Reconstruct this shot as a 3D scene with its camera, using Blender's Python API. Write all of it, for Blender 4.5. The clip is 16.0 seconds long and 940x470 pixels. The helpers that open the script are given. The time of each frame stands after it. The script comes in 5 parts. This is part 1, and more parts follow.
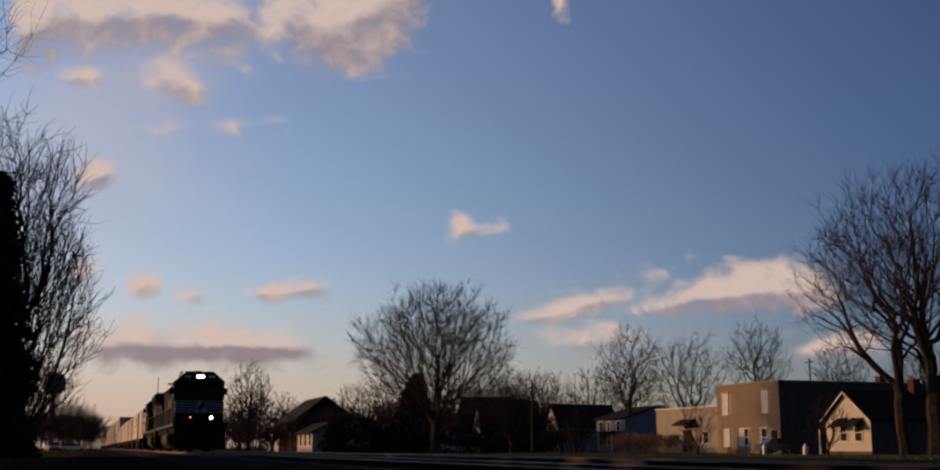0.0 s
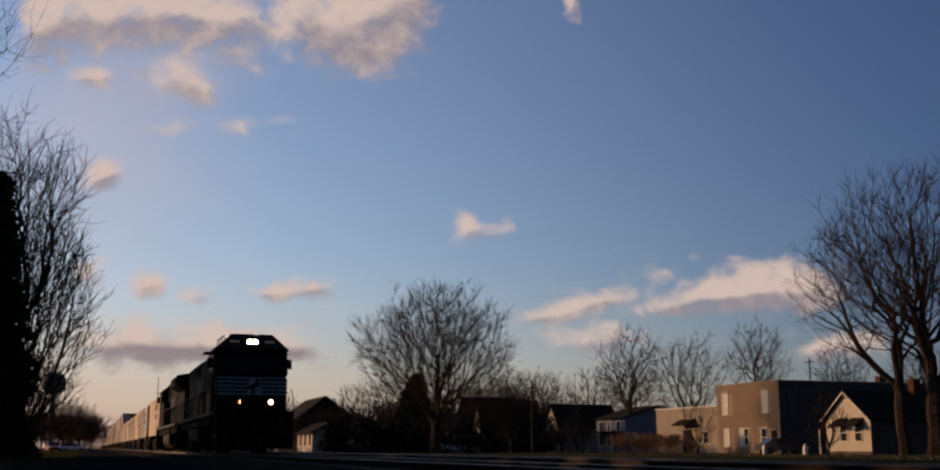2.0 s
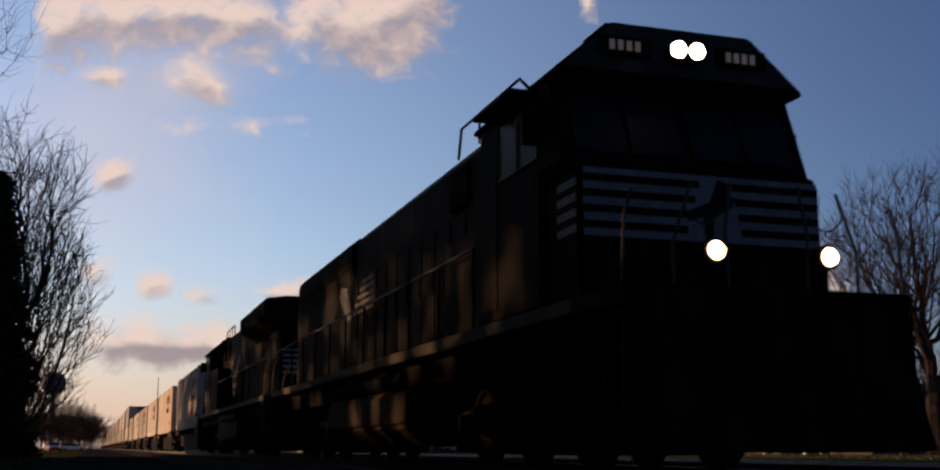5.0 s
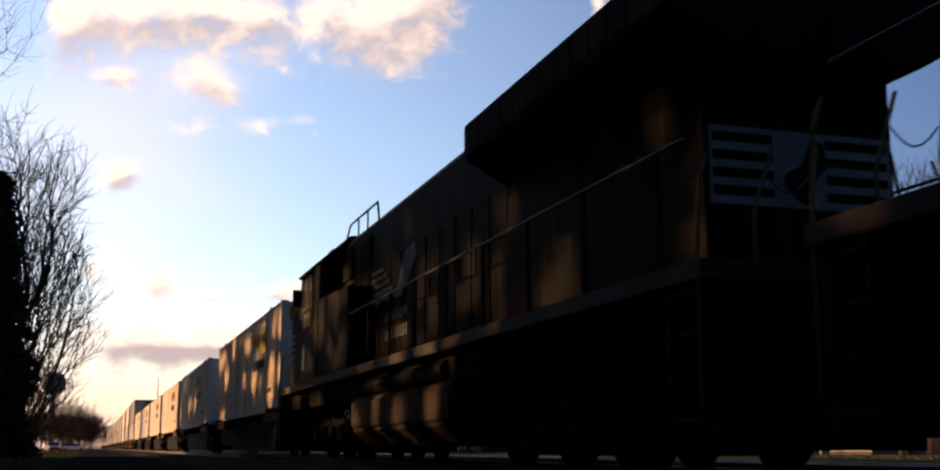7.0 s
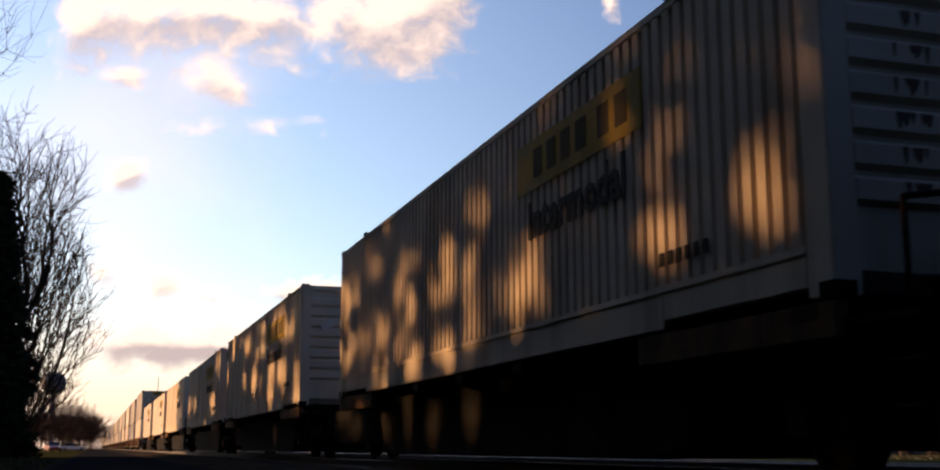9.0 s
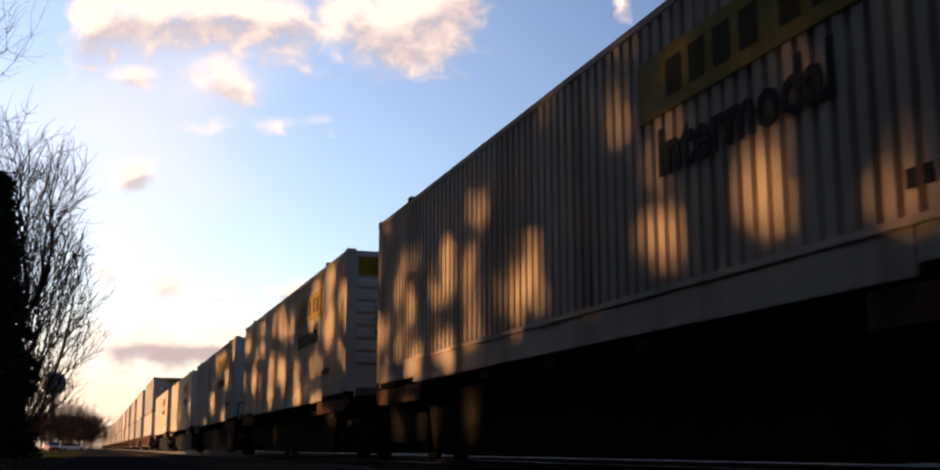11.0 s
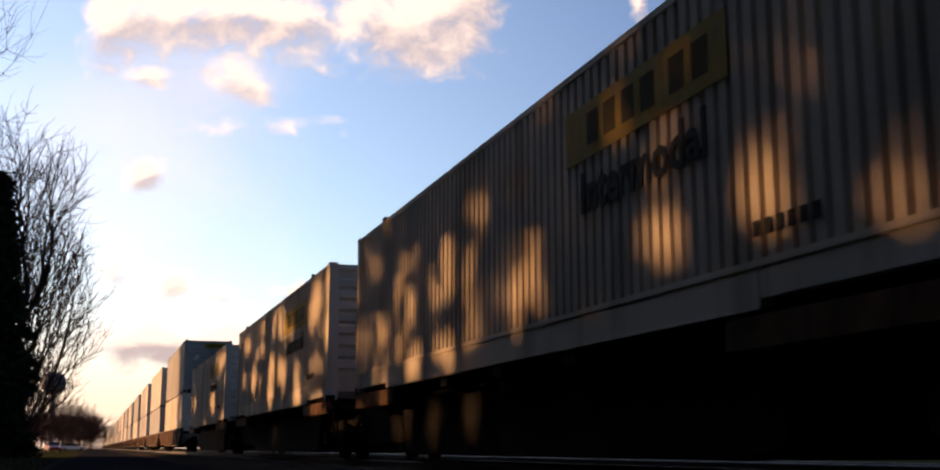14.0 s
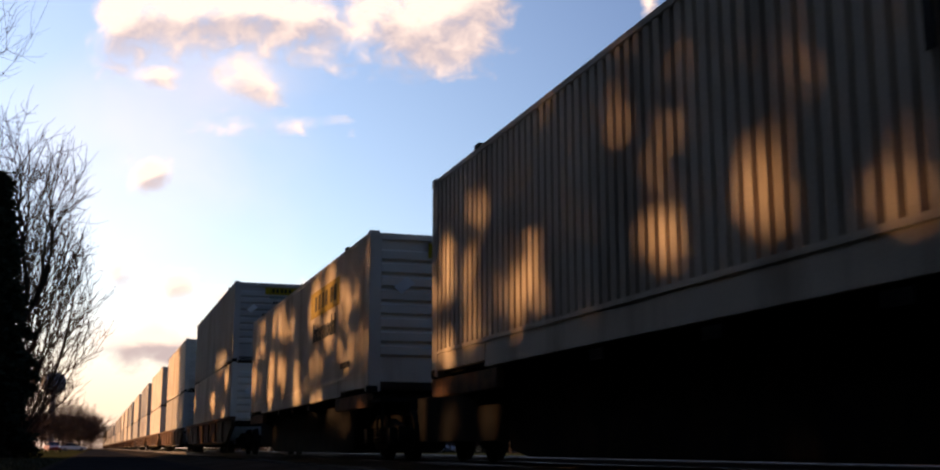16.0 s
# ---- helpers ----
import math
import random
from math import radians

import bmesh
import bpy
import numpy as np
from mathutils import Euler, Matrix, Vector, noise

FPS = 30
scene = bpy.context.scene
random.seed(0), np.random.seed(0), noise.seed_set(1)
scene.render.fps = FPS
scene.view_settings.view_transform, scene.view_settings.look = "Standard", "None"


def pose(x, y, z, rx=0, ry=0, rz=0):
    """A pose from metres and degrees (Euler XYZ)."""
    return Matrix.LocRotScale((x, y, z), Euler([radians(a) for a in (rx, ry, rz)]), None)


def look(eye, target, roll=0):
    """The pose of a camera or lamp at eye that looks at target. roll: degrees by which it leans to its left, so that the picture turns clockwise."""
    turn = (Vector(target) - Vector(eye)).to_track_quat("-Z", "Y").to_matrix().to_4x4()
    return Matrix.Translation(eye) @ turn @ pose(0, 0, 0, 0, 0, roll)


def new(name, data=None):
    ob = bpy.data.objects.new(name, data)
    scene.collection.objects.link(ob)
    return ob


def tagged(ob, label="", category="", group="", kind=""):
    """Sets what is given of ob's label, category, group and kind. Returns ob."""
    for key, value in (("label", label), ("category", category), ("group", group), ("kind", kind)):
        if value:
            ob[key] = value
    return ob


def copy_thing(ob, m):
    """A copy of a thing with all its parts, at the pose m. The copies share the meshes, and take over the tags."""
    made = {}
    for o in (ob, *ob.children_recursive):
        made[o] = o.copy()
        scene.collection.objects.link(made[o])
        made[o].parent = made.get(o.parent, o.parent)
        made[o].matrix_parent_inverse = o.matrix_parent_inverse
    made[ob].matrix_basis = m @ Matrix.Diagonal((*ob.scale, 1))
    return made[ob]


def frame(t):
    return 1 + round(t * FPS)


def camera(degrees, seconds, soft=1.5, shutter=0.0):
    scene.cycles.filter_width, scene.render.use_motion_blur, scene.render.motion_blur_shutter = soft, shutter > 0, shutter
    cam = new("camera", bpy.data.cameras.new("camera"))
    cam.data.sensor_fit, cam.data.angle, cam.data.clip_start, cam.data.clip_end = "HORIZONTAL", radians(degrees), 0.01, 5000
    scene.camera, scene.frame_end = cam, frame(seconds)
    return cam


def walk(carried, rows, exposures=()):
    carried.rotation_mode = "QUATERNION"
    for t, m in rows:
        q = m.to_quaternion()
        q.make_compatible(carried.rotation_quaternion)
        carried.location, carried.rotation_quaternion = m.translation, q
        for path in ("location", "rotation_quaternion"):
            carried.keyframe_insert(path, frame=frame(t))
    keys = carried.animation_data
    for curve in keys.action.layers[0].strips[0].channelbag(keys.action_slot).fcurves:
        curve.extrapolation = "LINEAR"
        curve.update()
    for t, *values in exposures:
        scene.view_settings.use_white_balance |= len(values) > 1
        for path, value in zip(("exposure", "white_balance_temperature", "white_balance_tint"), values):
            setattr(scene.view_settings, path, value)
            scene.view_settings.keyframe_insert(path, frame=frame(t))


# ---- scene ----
# Axes: y runs along the railway away from the eye, x across it to the right, z up from the rail tops.
EYE = (0.0, 0.0, 0.22)
TRACK_X = 5.86          # middle of the train's track
SPEED = 12.0            # metres a second, towards the eye
cam = camera(44.85, 16.0, soft=2.15, shutter=0.1)
CAM_POSE = look(EYE, (30.372, 93.484, 0.22 + 18.391))
walk(cam, [(0.0, CAM_POSE), (16.0, CAM_POSE)],
     exposures=[(0.0, 0.0, 8700, 29), (4.2, 0.0, 8700, 29), (5.0, 0.35, 8800, 29), (6.3, 1.0, 9400, 28), (8.0, 1.15, 9700, 28), (16.0, 1.15, 9700, 28)])

# ---- light ----
SUN_SIDE, SUN_UP = radians(52), radians(11)   # left of the railway's far end, above the horizon
SUN_DIR = Vector((-math.sin(SUN_SIDE) * math.cos(SUN_UP), math.cos(SUN_SIDE) * math.cos(SUN_UP), math.sin(SUN_UP)))
world = bpy.data.worlds.new("sky")
scene.world = world
world.use_nodes = True
wn = world.node_tree
sky = wn.nodes.new("ShaderNodeTexSky")
sky.sky_type, sky.sun_disc = "NISHITA", False
sky.sun_elevation, sky.sun_rotation = SUN_UP, -SUN_SIDE
sky.air_density, sky.dust_density, sky.ozone_density = 1.0, 1.3, 4.8
sky.altitude = 300
# the sky deepens away from the sun's side and pales towards the hazy horizon under the sun
heading = wn.nodes.new("ShaderNodeTexCoord")
to_sun = wn.nodes.new("ShaderNodeVectorMath")
to_sun.operation = "DOT_PRODUCT"
to_sun.inputs[1].default_value = (-math.sin(SUN_SIDE), math.cos(SUN_SIDE), 0.0)
wn.links.new(heading.outputs["Generated"], to_sun.inputs[0])
deep = wn.nodes.new("ShaderNodeMapRange")
deep.interpolation_type = "SMOOTHSTEP"
deep.inputs[1].default_value, deep.inputs[2].default_value = -0.25, 0.55
wn.links.new(to_sun.outputs["Value"], deep.inputs[0])
tint = wn.nodes.new("ShaderNodeMix")
tint.data_type = "RGBA"
tint.inputs[6].default_value, tint.inputs[7].default_value = (0.32, 0.44, 0.60, 1), (1.36, 1.29, 1.22, 1)
wn.links.new(deep.outputs[0], tint.inputs[0])
depth = wn.nodes.new("ShaderNodeVectorMath")
depth.operation = "MULTIPLY"
wn.links.new(sky.outputs[0], depth.inputs[0])
wn.links.new(tint.outputs[2], depth.inputs[1])
rise = wn.nodes.new("ShaderNodeSeparateXYZ")
wn.links.new(heading.outputs["Generated"], rise.inputs[0])
low_air = wn.nodes.new("ShaderNodeMapRange")
low_air.interpolation_type = "SMOOTHERSTEP"
low_air.inputs[1].default_value, low_air.inputs[2].default_value = -0.05, 0.19
low_air.inputs[3].default_value, low_air.inputs[4].default_value = 1.0, 0.0
wn.links.new(rise.outputs[2], low_air.inputs[0])
sunward = wn.nodes.new("ShaderNodeMapRange")
sunward.inputs[1].default_value, sunward.inputs[2].default_value = 0.05, 0.7
sunward.inputs[3].default_value, sunward.inputs[4].default_value = 0.12, 1.0
wn.links.new(to_sun.outputs["Value"], sunward.inputs[0])
haze = wn.nodes.new("ShaderNodeMath")
haze.operation = "MULTIPLY"
wn.links.new(low_air.outputs[0], haze.inputs[0])
wn.links.new(sunward.outputs[0], haze.inputs[1])
murk = wn.nodes.new("ShaderNodeMix")
murk.data_type = "RGBA"
murk.inputs[7].default_value = (3.05, 2.7, 2.72, 1)
wn.links.new(haze.outputs[0], murk.inputs[0])
wn.links.new(depth.outputs[0], murk.inputs[6])
wn.links.new(murk.outputs[2], wn.nodes["Background"].inputs[0])
wn.nodes["Background"].inputs[1].default_value = 0.15
sun_data = bpy.data.lights.new("sun", "SUN")
sun_data.energy, sun_data.angle, sun_data.color = 2.7, radians(1.5), (1.0, 0.70, 0.42)
sun = new("sun", sun_data)
sun.matrix_world = look(SUN_DIR * 100, (0, 0, 0))


# ---- materials ----
def material(name, colour, rough=0.6, metal=0.0, vary=0.25, scale=3.0, fine=40.0, bump=0.2, dirt=None, dirt_amount=0.0, coat=0.0, each=0.0, shine=0.5):
    """A paint or surface with broad and fine variation, relief and dirt."""
    m = bpy.data.materials.new(name)
    m.use_nodes = True
    t = m.node_tree
    n, link = t.nodes, t.links.new
    b = n["Principled BSDF"]
    co = n.new("ShaderNodeTexCoord")
    broad, grain = n.new("ShaderNodeTexNoise"), n.new("ShaderNodeTexNoise")
    broad.inputs["Scale"].default_value, broad.inputs["Detail"].default_value = scale, 5
    grain.inputs["Scale"].default_value, grain.inputs["Detail"].default_value = fine, 3
    for q in (broad, grain):
        link(co.outputs["Object"], q.inputs["Vector"])
    add = n.new("ShaderNodeMath")
    add.operation = "MULTIPLY_ADD"
    add.inputs[1].default_value = 0.4
    link(grain.outputs[0], add.inputs[0])
    link(broad.outputs[0], add.inputs[2])
    ramp = n.new("ShaderNodeMapRange")
    ramp.inputs[1].default_value, ramp.inputs[2].default_value = 0.45, 0.95
    ramp.inputs[3].default_value, ramp.inputs[4].default_value = 1 - vary, 1 + vary
    link(add.outputs[0], ramp.inputs[0])
    last = ramp.outputs[0]
    if each:
        info, spread = n.new("ShaderNodeObjectInfo"), n.new("ShaderNodeMapRange")
        spread.inputs[3].default_value, spread.inputs[4].default_value = 1 - each, 1 + each
        link(info.outputs["Random"], spread.inputs[0])
        times = n.new("ShaderNodeMath")
        times.operation = "MULTIPLY"
        link(last, times.inputs[0])
        link(spread.outputs[0], times.inputs[1])
        last = times.outputs[0]
    mul = n.new("ShaderNodeVectorMath")
    mul.operation = "SCALE"
    mul.inputs[0].default_value = colour
    link(last, mul.inputs["Scale"])
    out = mul.outputs[0]
    if dirt:
        streak = n.new("ShaderNodeTexNoise")
        streak.inputs["Scale"].default_value, streak.inputs["Detail"].default_value = scale * 1.7, 6
        grow = n.new("ShaderNodeMapping")
        grow.inputs["Scale"].default_value = (1.0, 1.0, 0.18)
        link(co.outputs["Object"], grow.inputs[0])
        link(grow.outputs[0], streak.inputs["Vector"])
        mask = n.new("ShaderNodeMapRange")
        mask.inputs[1].default_value, mask.inputs[2].default_value = 0.5, 0.75
        mask.inputs[3].default_value, mask.inputs[4].default_value = 0.0, dirt_amount
        link(streak.outputs[0], mask.inputs[0])
        mix = n.new("ShaderNodeMix")
        mix.data_type = "RGBA"
        link(mask.outputs[0], mix.inputs[0])
        link(out, mix.inputs[6])
        mix.inputs[7].default_value = (*dirt, 1)
        out = mix.outputs[2]
    link(out, b.inputs["Base Color"])
    b.inputs["Roughness"].default_value, b.inputs["Metallic"].default_value = rough, metal
    b.inputs["Specular IOR Level"].default_value = shine
    b.inputs["Coat Weight"].default_value = coat
    if bump:
        rel = n.new("ShaderNodeBump")
        rel.inputs["Strength"].default_value, rel.inputs["Distance"].default_value = bump, 0.02
        link(add.outputs[0], rel.inputs["Height"])
        link(rel.outputs[0], b.inputs["Normal"])
    return m


def glow(name, colour, strength):
    m = bpy.data.materials.new(name)
    m.use_nodes = True
    b = m.node_tree.nodes["Principled BSDF"]
    b.inputs["Base Color"].default_value = (*colour, 1)
    b.inputs["Emission Color"].default_value, b.inputs["Emission Strength"].default_value = (*colour, 1), strength
    return m


BLACK = material("black_paint", (0.006, 0.005, 0.004), 0.7, vary=0.5, dirt=(0.06, 0.036, 0.02), dirt_amount=0.6, shine=0.03)
UNDER = material("grimy_steel", (0.009, 0.008, 0.007), 0.8, vary=0.5, dirt=(0.035, 0.019, 0.011), dirt_amount=0.5, shine=0.02)
STRIPE = material("white_stripe_paint", (0.26, 0.255, 0.25), 0.6, shine=0.1, dirt=(0.2, 0.17, 0.14), dirt_amount=0.7)
RAILPAINT = material("handrail_paint", (0.06, 0.052, 0.042), 0.6, shine=0.1)
RAILTAN = material("tan_handrail_paint", (0.17, 0.115, 0.05), 0.7, shine=0.08, dirt=(0.05, 0.035, 0.02), dirt_amount=0.7)
# Grey that puts sky light on the black cab roof's front.
SKYLIT_FRONT = material("skylit_roof_front", (0.05, 0.045, 0.04), 0.7, shine=0.1, dirt=(0.02, 0.017, 0.014), dirt_amount=0.6)
TANK = material("dusty_tank_paint", (0.035, 0.024, 0.015), 0.75, shine=0.05, vary=0.4, dirt=(0.11, 0.07, 0.036), dirt_amount=0.8)
SILL = material("sill_paint", (0.05, 0.04, 0.03), 0.7, shine=0.1, dirt=(0.05, 0.04, 0.03), dirt_amount=0.8)
WHITE = material("container_white", (0.53, 0.42, 0.31), 0.75, shine=0.08, vary=0.16, scale=0.8, dirt=(0.19, 0.13, 0.09), dirt_amount=0.75, each=0.08)
GREY = material("container_grey", (0.32, 0.275, 0.225), 0.75, shine=0.08, vary=0.15, scale=0.8, dirt=(0.16, 0.12, 0.09), dirt_amount=0.75, each=0.1)
RUST = material("rusty_container_frame", (0.11, 0.05, 0.024), 0.85, shine=0.05, vary=0.4, dirt=(0.04, 0.025, 0.02), dirt_amount=0.8)
STAIN = material("rust_stain", (0.11, 0.06, 0.038), 0.9, vary=0.5, scale=6)
YELLOW = material("yellow_signboard", (0.26, 0.15, 0.004), 0.6, shine=0.08, dirt=(0.12, 0.07, 0.008), dirt_amount=0.6)
INK = material("black_lettering", (0.012, 0.011, 0.011), 0.6, shine=0.05)
FADEDINK = material("faded_brand_ink", (0.05, 0.034, 0.008), 0.7, shine=0.05)
GREENINK = material("green_lettering", (0.03, 0.10, 0.06), 0.5)
STEEL = material("worn_rail_steel", (0.18, 0.16, 0.14), 0.5, metal=1.0, vary=0.2, scale=8)
RAILRUST = material("rusty_rail_web", (0.03, 0.016, 0.01), 0.85, vary=0.4)
BALLAST = material("crushed_stone", (0.046, 0.035, 0.026), 0.95, shine=0.0, vary=0.6, scale=1.2, fine=22, bump=1.0)
TIE = material("creosoted_timber", (0.05, 0.036, 0.026), 0.9, vary=0.4, each=0.3)
GRASS = material("winter_grass", (0.04, 0.038, 0.013), 0.95, shine=0.0, vary=0.5, scale=0.35, fine=9, bump=0.8, dirt=(0.055, 0.04, 0.02), dirt_amount=0.6)
BLADE = material("grass_blade", (0.06, 0.055, 0.02), 0.9, vary=0.4)
ASPHALT = material("asphalt", (0.024, 0.023, 0.022), 0.95, shine=0.0, vary=0.35, scale=0.7, fine=60, bump=0.5)
BARK = material("grey_brown_bark", (0.034, 0.023, 0.016), 0.95, shine=0.1, vary=0.4, scale=4, bump=0.8)
TWIG = material("twig_bark", (0.05, 0.027, 0.019), 0.95, shine=0.05, vary=0.3)
NEEDLE = material("dark_evergreen_needles", (0.022, 0.026, 0.014), 0.95, shine=0.05, vary=0.5)
HEDGE = material("russet_shrub_twigs", (0.3, 0.14, 0.055), 0.95, vary=0.4)
BRICK = material("tan_brick", (0.165, 0.104, 0.06), 0.85, vary=0.22, scale=0.7, dirt=(0.2, 0.13, 0.085), dirt_amount=0.6, each=0.1)
MORTAR = material("mortar", (0.30, 0.24, 0.18), 0.95, vary=0.2)
STUCCO = material("cream_render", (0.22, 0.172, 0.122), 0.9, vary=0.15, scale=0.7, dirt=(0.3, 0.23, 0.16), dirt_amount=0.5)
# Grey block; also holds the cottage sides' shade as a darker wall colour.
BLOCK_AND_SHADE = material("grey_block_and_shade", (0.075, 0.053, 0.041), 0.9, shine=0.1, vary=0.2, dirt=(0.03, 0.022, 0.018), dirt_amount=0.6)
CLAPBOARD = material("cream_clapboard", (0.35, 0.29, 0.21), 0.7, vary=0.1, dirt=(0.4, 0.33, 0.25), dirt_amount=0.4)
# Pale blue siding with the house's shade put into the colour.
BLUEWALL = material("shaded_blue_siding", (0.12, 0.13, 0.155), 0.8, shine=0.1, vary=0.12)
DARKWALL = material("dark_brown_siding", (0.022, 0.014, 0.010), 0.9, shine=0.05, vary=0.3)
SHINGLE = material("dark_roof_shingles", (0.016, 0.012, 0.01), 0.95, shine=0.05, vary=0.4, scale=2)
TRIM = material("white_trim_paint", (0.5, 0.46, 0.39), 0.6, vary=0.1)
GLASS = material("dark_window_glass", (0.02, 0.022, 0.026), 0.08, vary=0.1, bump=0.02)
BLIND = material("pale_window_blind", (0.42, 0.38, 0.32), 0.7, vary=0.1)
CHIMNEY = material("red_chimney_brick", (0.07, 0.025, 0.017), 0.9, shine=0.1, vary=0.3)
SILVER = material("water_tank_paint", (0.14, 0.12, 0.11), 0.7, shine=0.2, vary=0.15)
CARRED = material("red_car_paint", (0.28, 0.02, 0.02), 0.3, coat=0.5, vary=0.1)
CARWHITE = material("pale_car_paint", (0.55, 0.54, 0.52), 0.3, coat=0.5, vary=0.1)
CARDARK = material("dark_car_paint", (0.04, 0.04, 0.05), 0.3, coat=0.5, vary=0.1)
RUBBER = material("tyre_rubber", (0.02, 0.02, 0.02), 0.85)
EMBLEM = material("faded_marking_paint", (0.10, 0.098, 0.095), 0.7, shine=0.1, dirt=(0.03, 0.025, 0.02), dirt_amount=0.8)
PANE = material("black_cab_glass", (0.004, 0.004, 0.005), 0.35, shine=0.08, vary=0.1, bump=0.02)
DITCH = glow("ditch_lamp_glow", (1.0, 0.74, 0.44), 10.0)
LAMP = glow("headlamp_glow", (1.0, 0.86, 0.62), 60.0)
DIM = glow("dim_ditch_lamp_glow", (1.0, 0.22, 0.06), 1.6)
NUMBERS = glow("lit_number_board", (0.5, 0.46, 0.4), 0.05)


# ---- mesh tools ----
def box(bm, x0, x1, y0, y1, z0, z1):
    v = [bm.verts.new(p) for p in ((x0, y0, z0), (x1, y0, z0), (x1, y1, z0), (x0, y1, z0), (x0, y0, z1), (x1, y0, z1), (x1, y1, z1), (x0, y1, z1))]
    for f in ((3, 2, 1, 0), (4, 5, 6, 7), (0, 1, 5, 4), (1, 2, 6, 5), (2, 3, 7, 6), (3, 0, 4, 7)):
        bm.faces.new([v[i] for i in f])


def prism(bm, outline, lo, hi, axis="x"):
    """A closed outline pushed along an axis: (y, z) along x, (x, z) along y or (x, y) along z."""
    def at(p, h):
        return {"x": (h, p[0], p[1]), "y": (p[0], h, p[1]), "z": (p[0], p[1], h)}[axis]
    a, b = [bm.verts.new(at(p, lo)) for p in outline], [bm.verts.new(at(p, hi)) for p in outline]
    bm.faces.new(a)
    bm.faces.new(b[::-1])
    for i in range(len(a)):
        j = (i + 1) % len(a)
        bm.faces.new((a[j], a[i], b[i], b[j]))


def tube(bm, p, q, r, r2=None, sides=8):
    p, q = Vector(p), Vector(q)
    r2 = r if r2 is None else r2
    way = (q - p).normalized()
    u = way.orthogonal().normalized()
    w = way.cross(u)
    rings = []
    for c, s in ((p, r), (q, r2)):
        rings.append([bm.verts.new(c + (u * math.cos(a) + w * math.sin(a)) * s) for a in [2 * math.pi * i / sides for i in range(sides)]])
    for i in range(sides):
        j = (i + 1) % sides
        bm.faces.new((rings[0][i], rings[0][j], rings[1][j], rings[1][i]))
    bm.faces.new(rings[0][::-1])
    bm.faces.new(rings[1])


def finish(name, bm, mat, bevel=0.0, smooth=False):
    bmesh.ops.recalc_face_normals(bm, faces=bm.faces)
    if bevel:
        bmesh.ops.bevel(bm, geom=[e for e in bm.edges if len(e.link_faces) == 2 and e.calc_face_angle(0) > 0.5], offset=bevel, segments=2, affect="EDGES", clamp_overlap=True)
    me = bpy.data.meshes.new(name)
    bm.to_mesh(me)
    bm.free()
    me.materials.append(mat)
    if smooth:
        me.shade_smooth()
    return me


def part(name, bm, mat, parent, label="", bevel=0.0, smooth=False):
    ob = new(name, finish(name, bm, mat, bevel, smooth))
    ob.parent = parent
    return tagged(ob, label)


def shared(name, mesh, parent, m=None, label=""):
    """One more part on a mesh that others use too."""
    ob = new(name, mesh)
    ob.parent = parent
    if m is not None:
        ob.matrix_basis = m
    return tagged(ob, label)


def boxes(name, mat, parent, rows, label="", bevel=0.0):
    bm = bmesh.new()
    for row in rows:
        box(bm, *row)
    return part(name, bm, mat, parent, label, bevel)


def pieces(name, mat, parent, rows, label="", bevel=0.0):
    """Boxes alike in kind, each a part of its own."""
    return [boxes(name, mat, parent, [row], label, bevel) for row in rows]


def thing(name, label, category, m, group="", kind=""):
    ob = new(name)
    ob.empty_display_size = 0.3
    ob.matrix_basis = m
    return tagged(ob, label, category, group, kind)


def raw(name, verts, faces, mat, parent=None):
    me = bpy.data.meshes.new(name)
    me.from_pydata(verts, [], faces)
    me.materials.append(mat)
    ob = new(name, me)
    ob.parent = parent
    return ob


def lettering(name, words, size, mat, parent, m, depth=0.004):
    """Words in the built-in font, turned into a mesh."""
    cu = bpy.data.curves.new(name, "FONT")
    cu.body, cu.size, cu.align_x, cu.extrude = words, size, "CENTER", depth
    cu.resolution_u, cu.offset = 2, size * 0.028
    tmp = new(name + "_text", cu)
    bpy.context.view_layer.update()
    me = bpy.data.meshes.new_from_object(tmp.evaluated_get(bpy.context.evaluated_depsgraph_get()))
    bpy.data.objects.remove(tmp)
    bpy.data.curves.remove(cu)
    me.materials.clear()
    me.materials.append(mat)
    ob = new(name, me)
    ob.parent = parent
    ob.matrix_basis = m
    return ob


# ---- ground, street and railway ----
def ground_sheet():
    """Land out to the horizon in one sheet, finer near the eye, with slight swells."""
    xs = sorted({*np.linspace(-60, 120, 61), *(-4500, -3000, -1500, -700, -300, -120, 200, 350, 700, 1500, 3000, 4500)})
    ys = sorted({*np.linspace(-40, 260, 76), *(-4500, -2500, -1000, -400, -150, 340, 480, 700, 1100, 1800, 3000, 4600)})
    verts, faces = [], []
    for y in ys:
        for x in xs:
            swell = 0.05 * noise.noise((x * 0.12, y * 0.12, 0.0)) if x > 16 or x < -3 else 0.0
            verts.append((x, y, -0.32 + swell))
    w = len(xs)
    for j in range(len(ys) - 1):
        for i in range(w - 1):
            faces.append((j * w + i, j * w + i + 1, (j + 1) * w + i + 1, (j + 1) * w + i))
    ob = raw("ground", verts, faces, GRASS)
    tagged(ob, "flat dormant winter lawn beside the railway", "ground", kind="structure")


ground_sheet()

street = new("road", None)
tagged(street, "worn dark asphalt street running beside the tracks", "road", kind="structure")
boxes("road_surface", ASPHALT, street, [(-1.0, 2.7, -60, 900, -0.6, -0.275)])
boxes("road_edge", BALLAST, street, [(-1.25, -1.0, -60, 900, -0.6, -0.29), (2.7, 3.0, -60, 900, -0.6, -0.285)], "gritty gravel road edge")

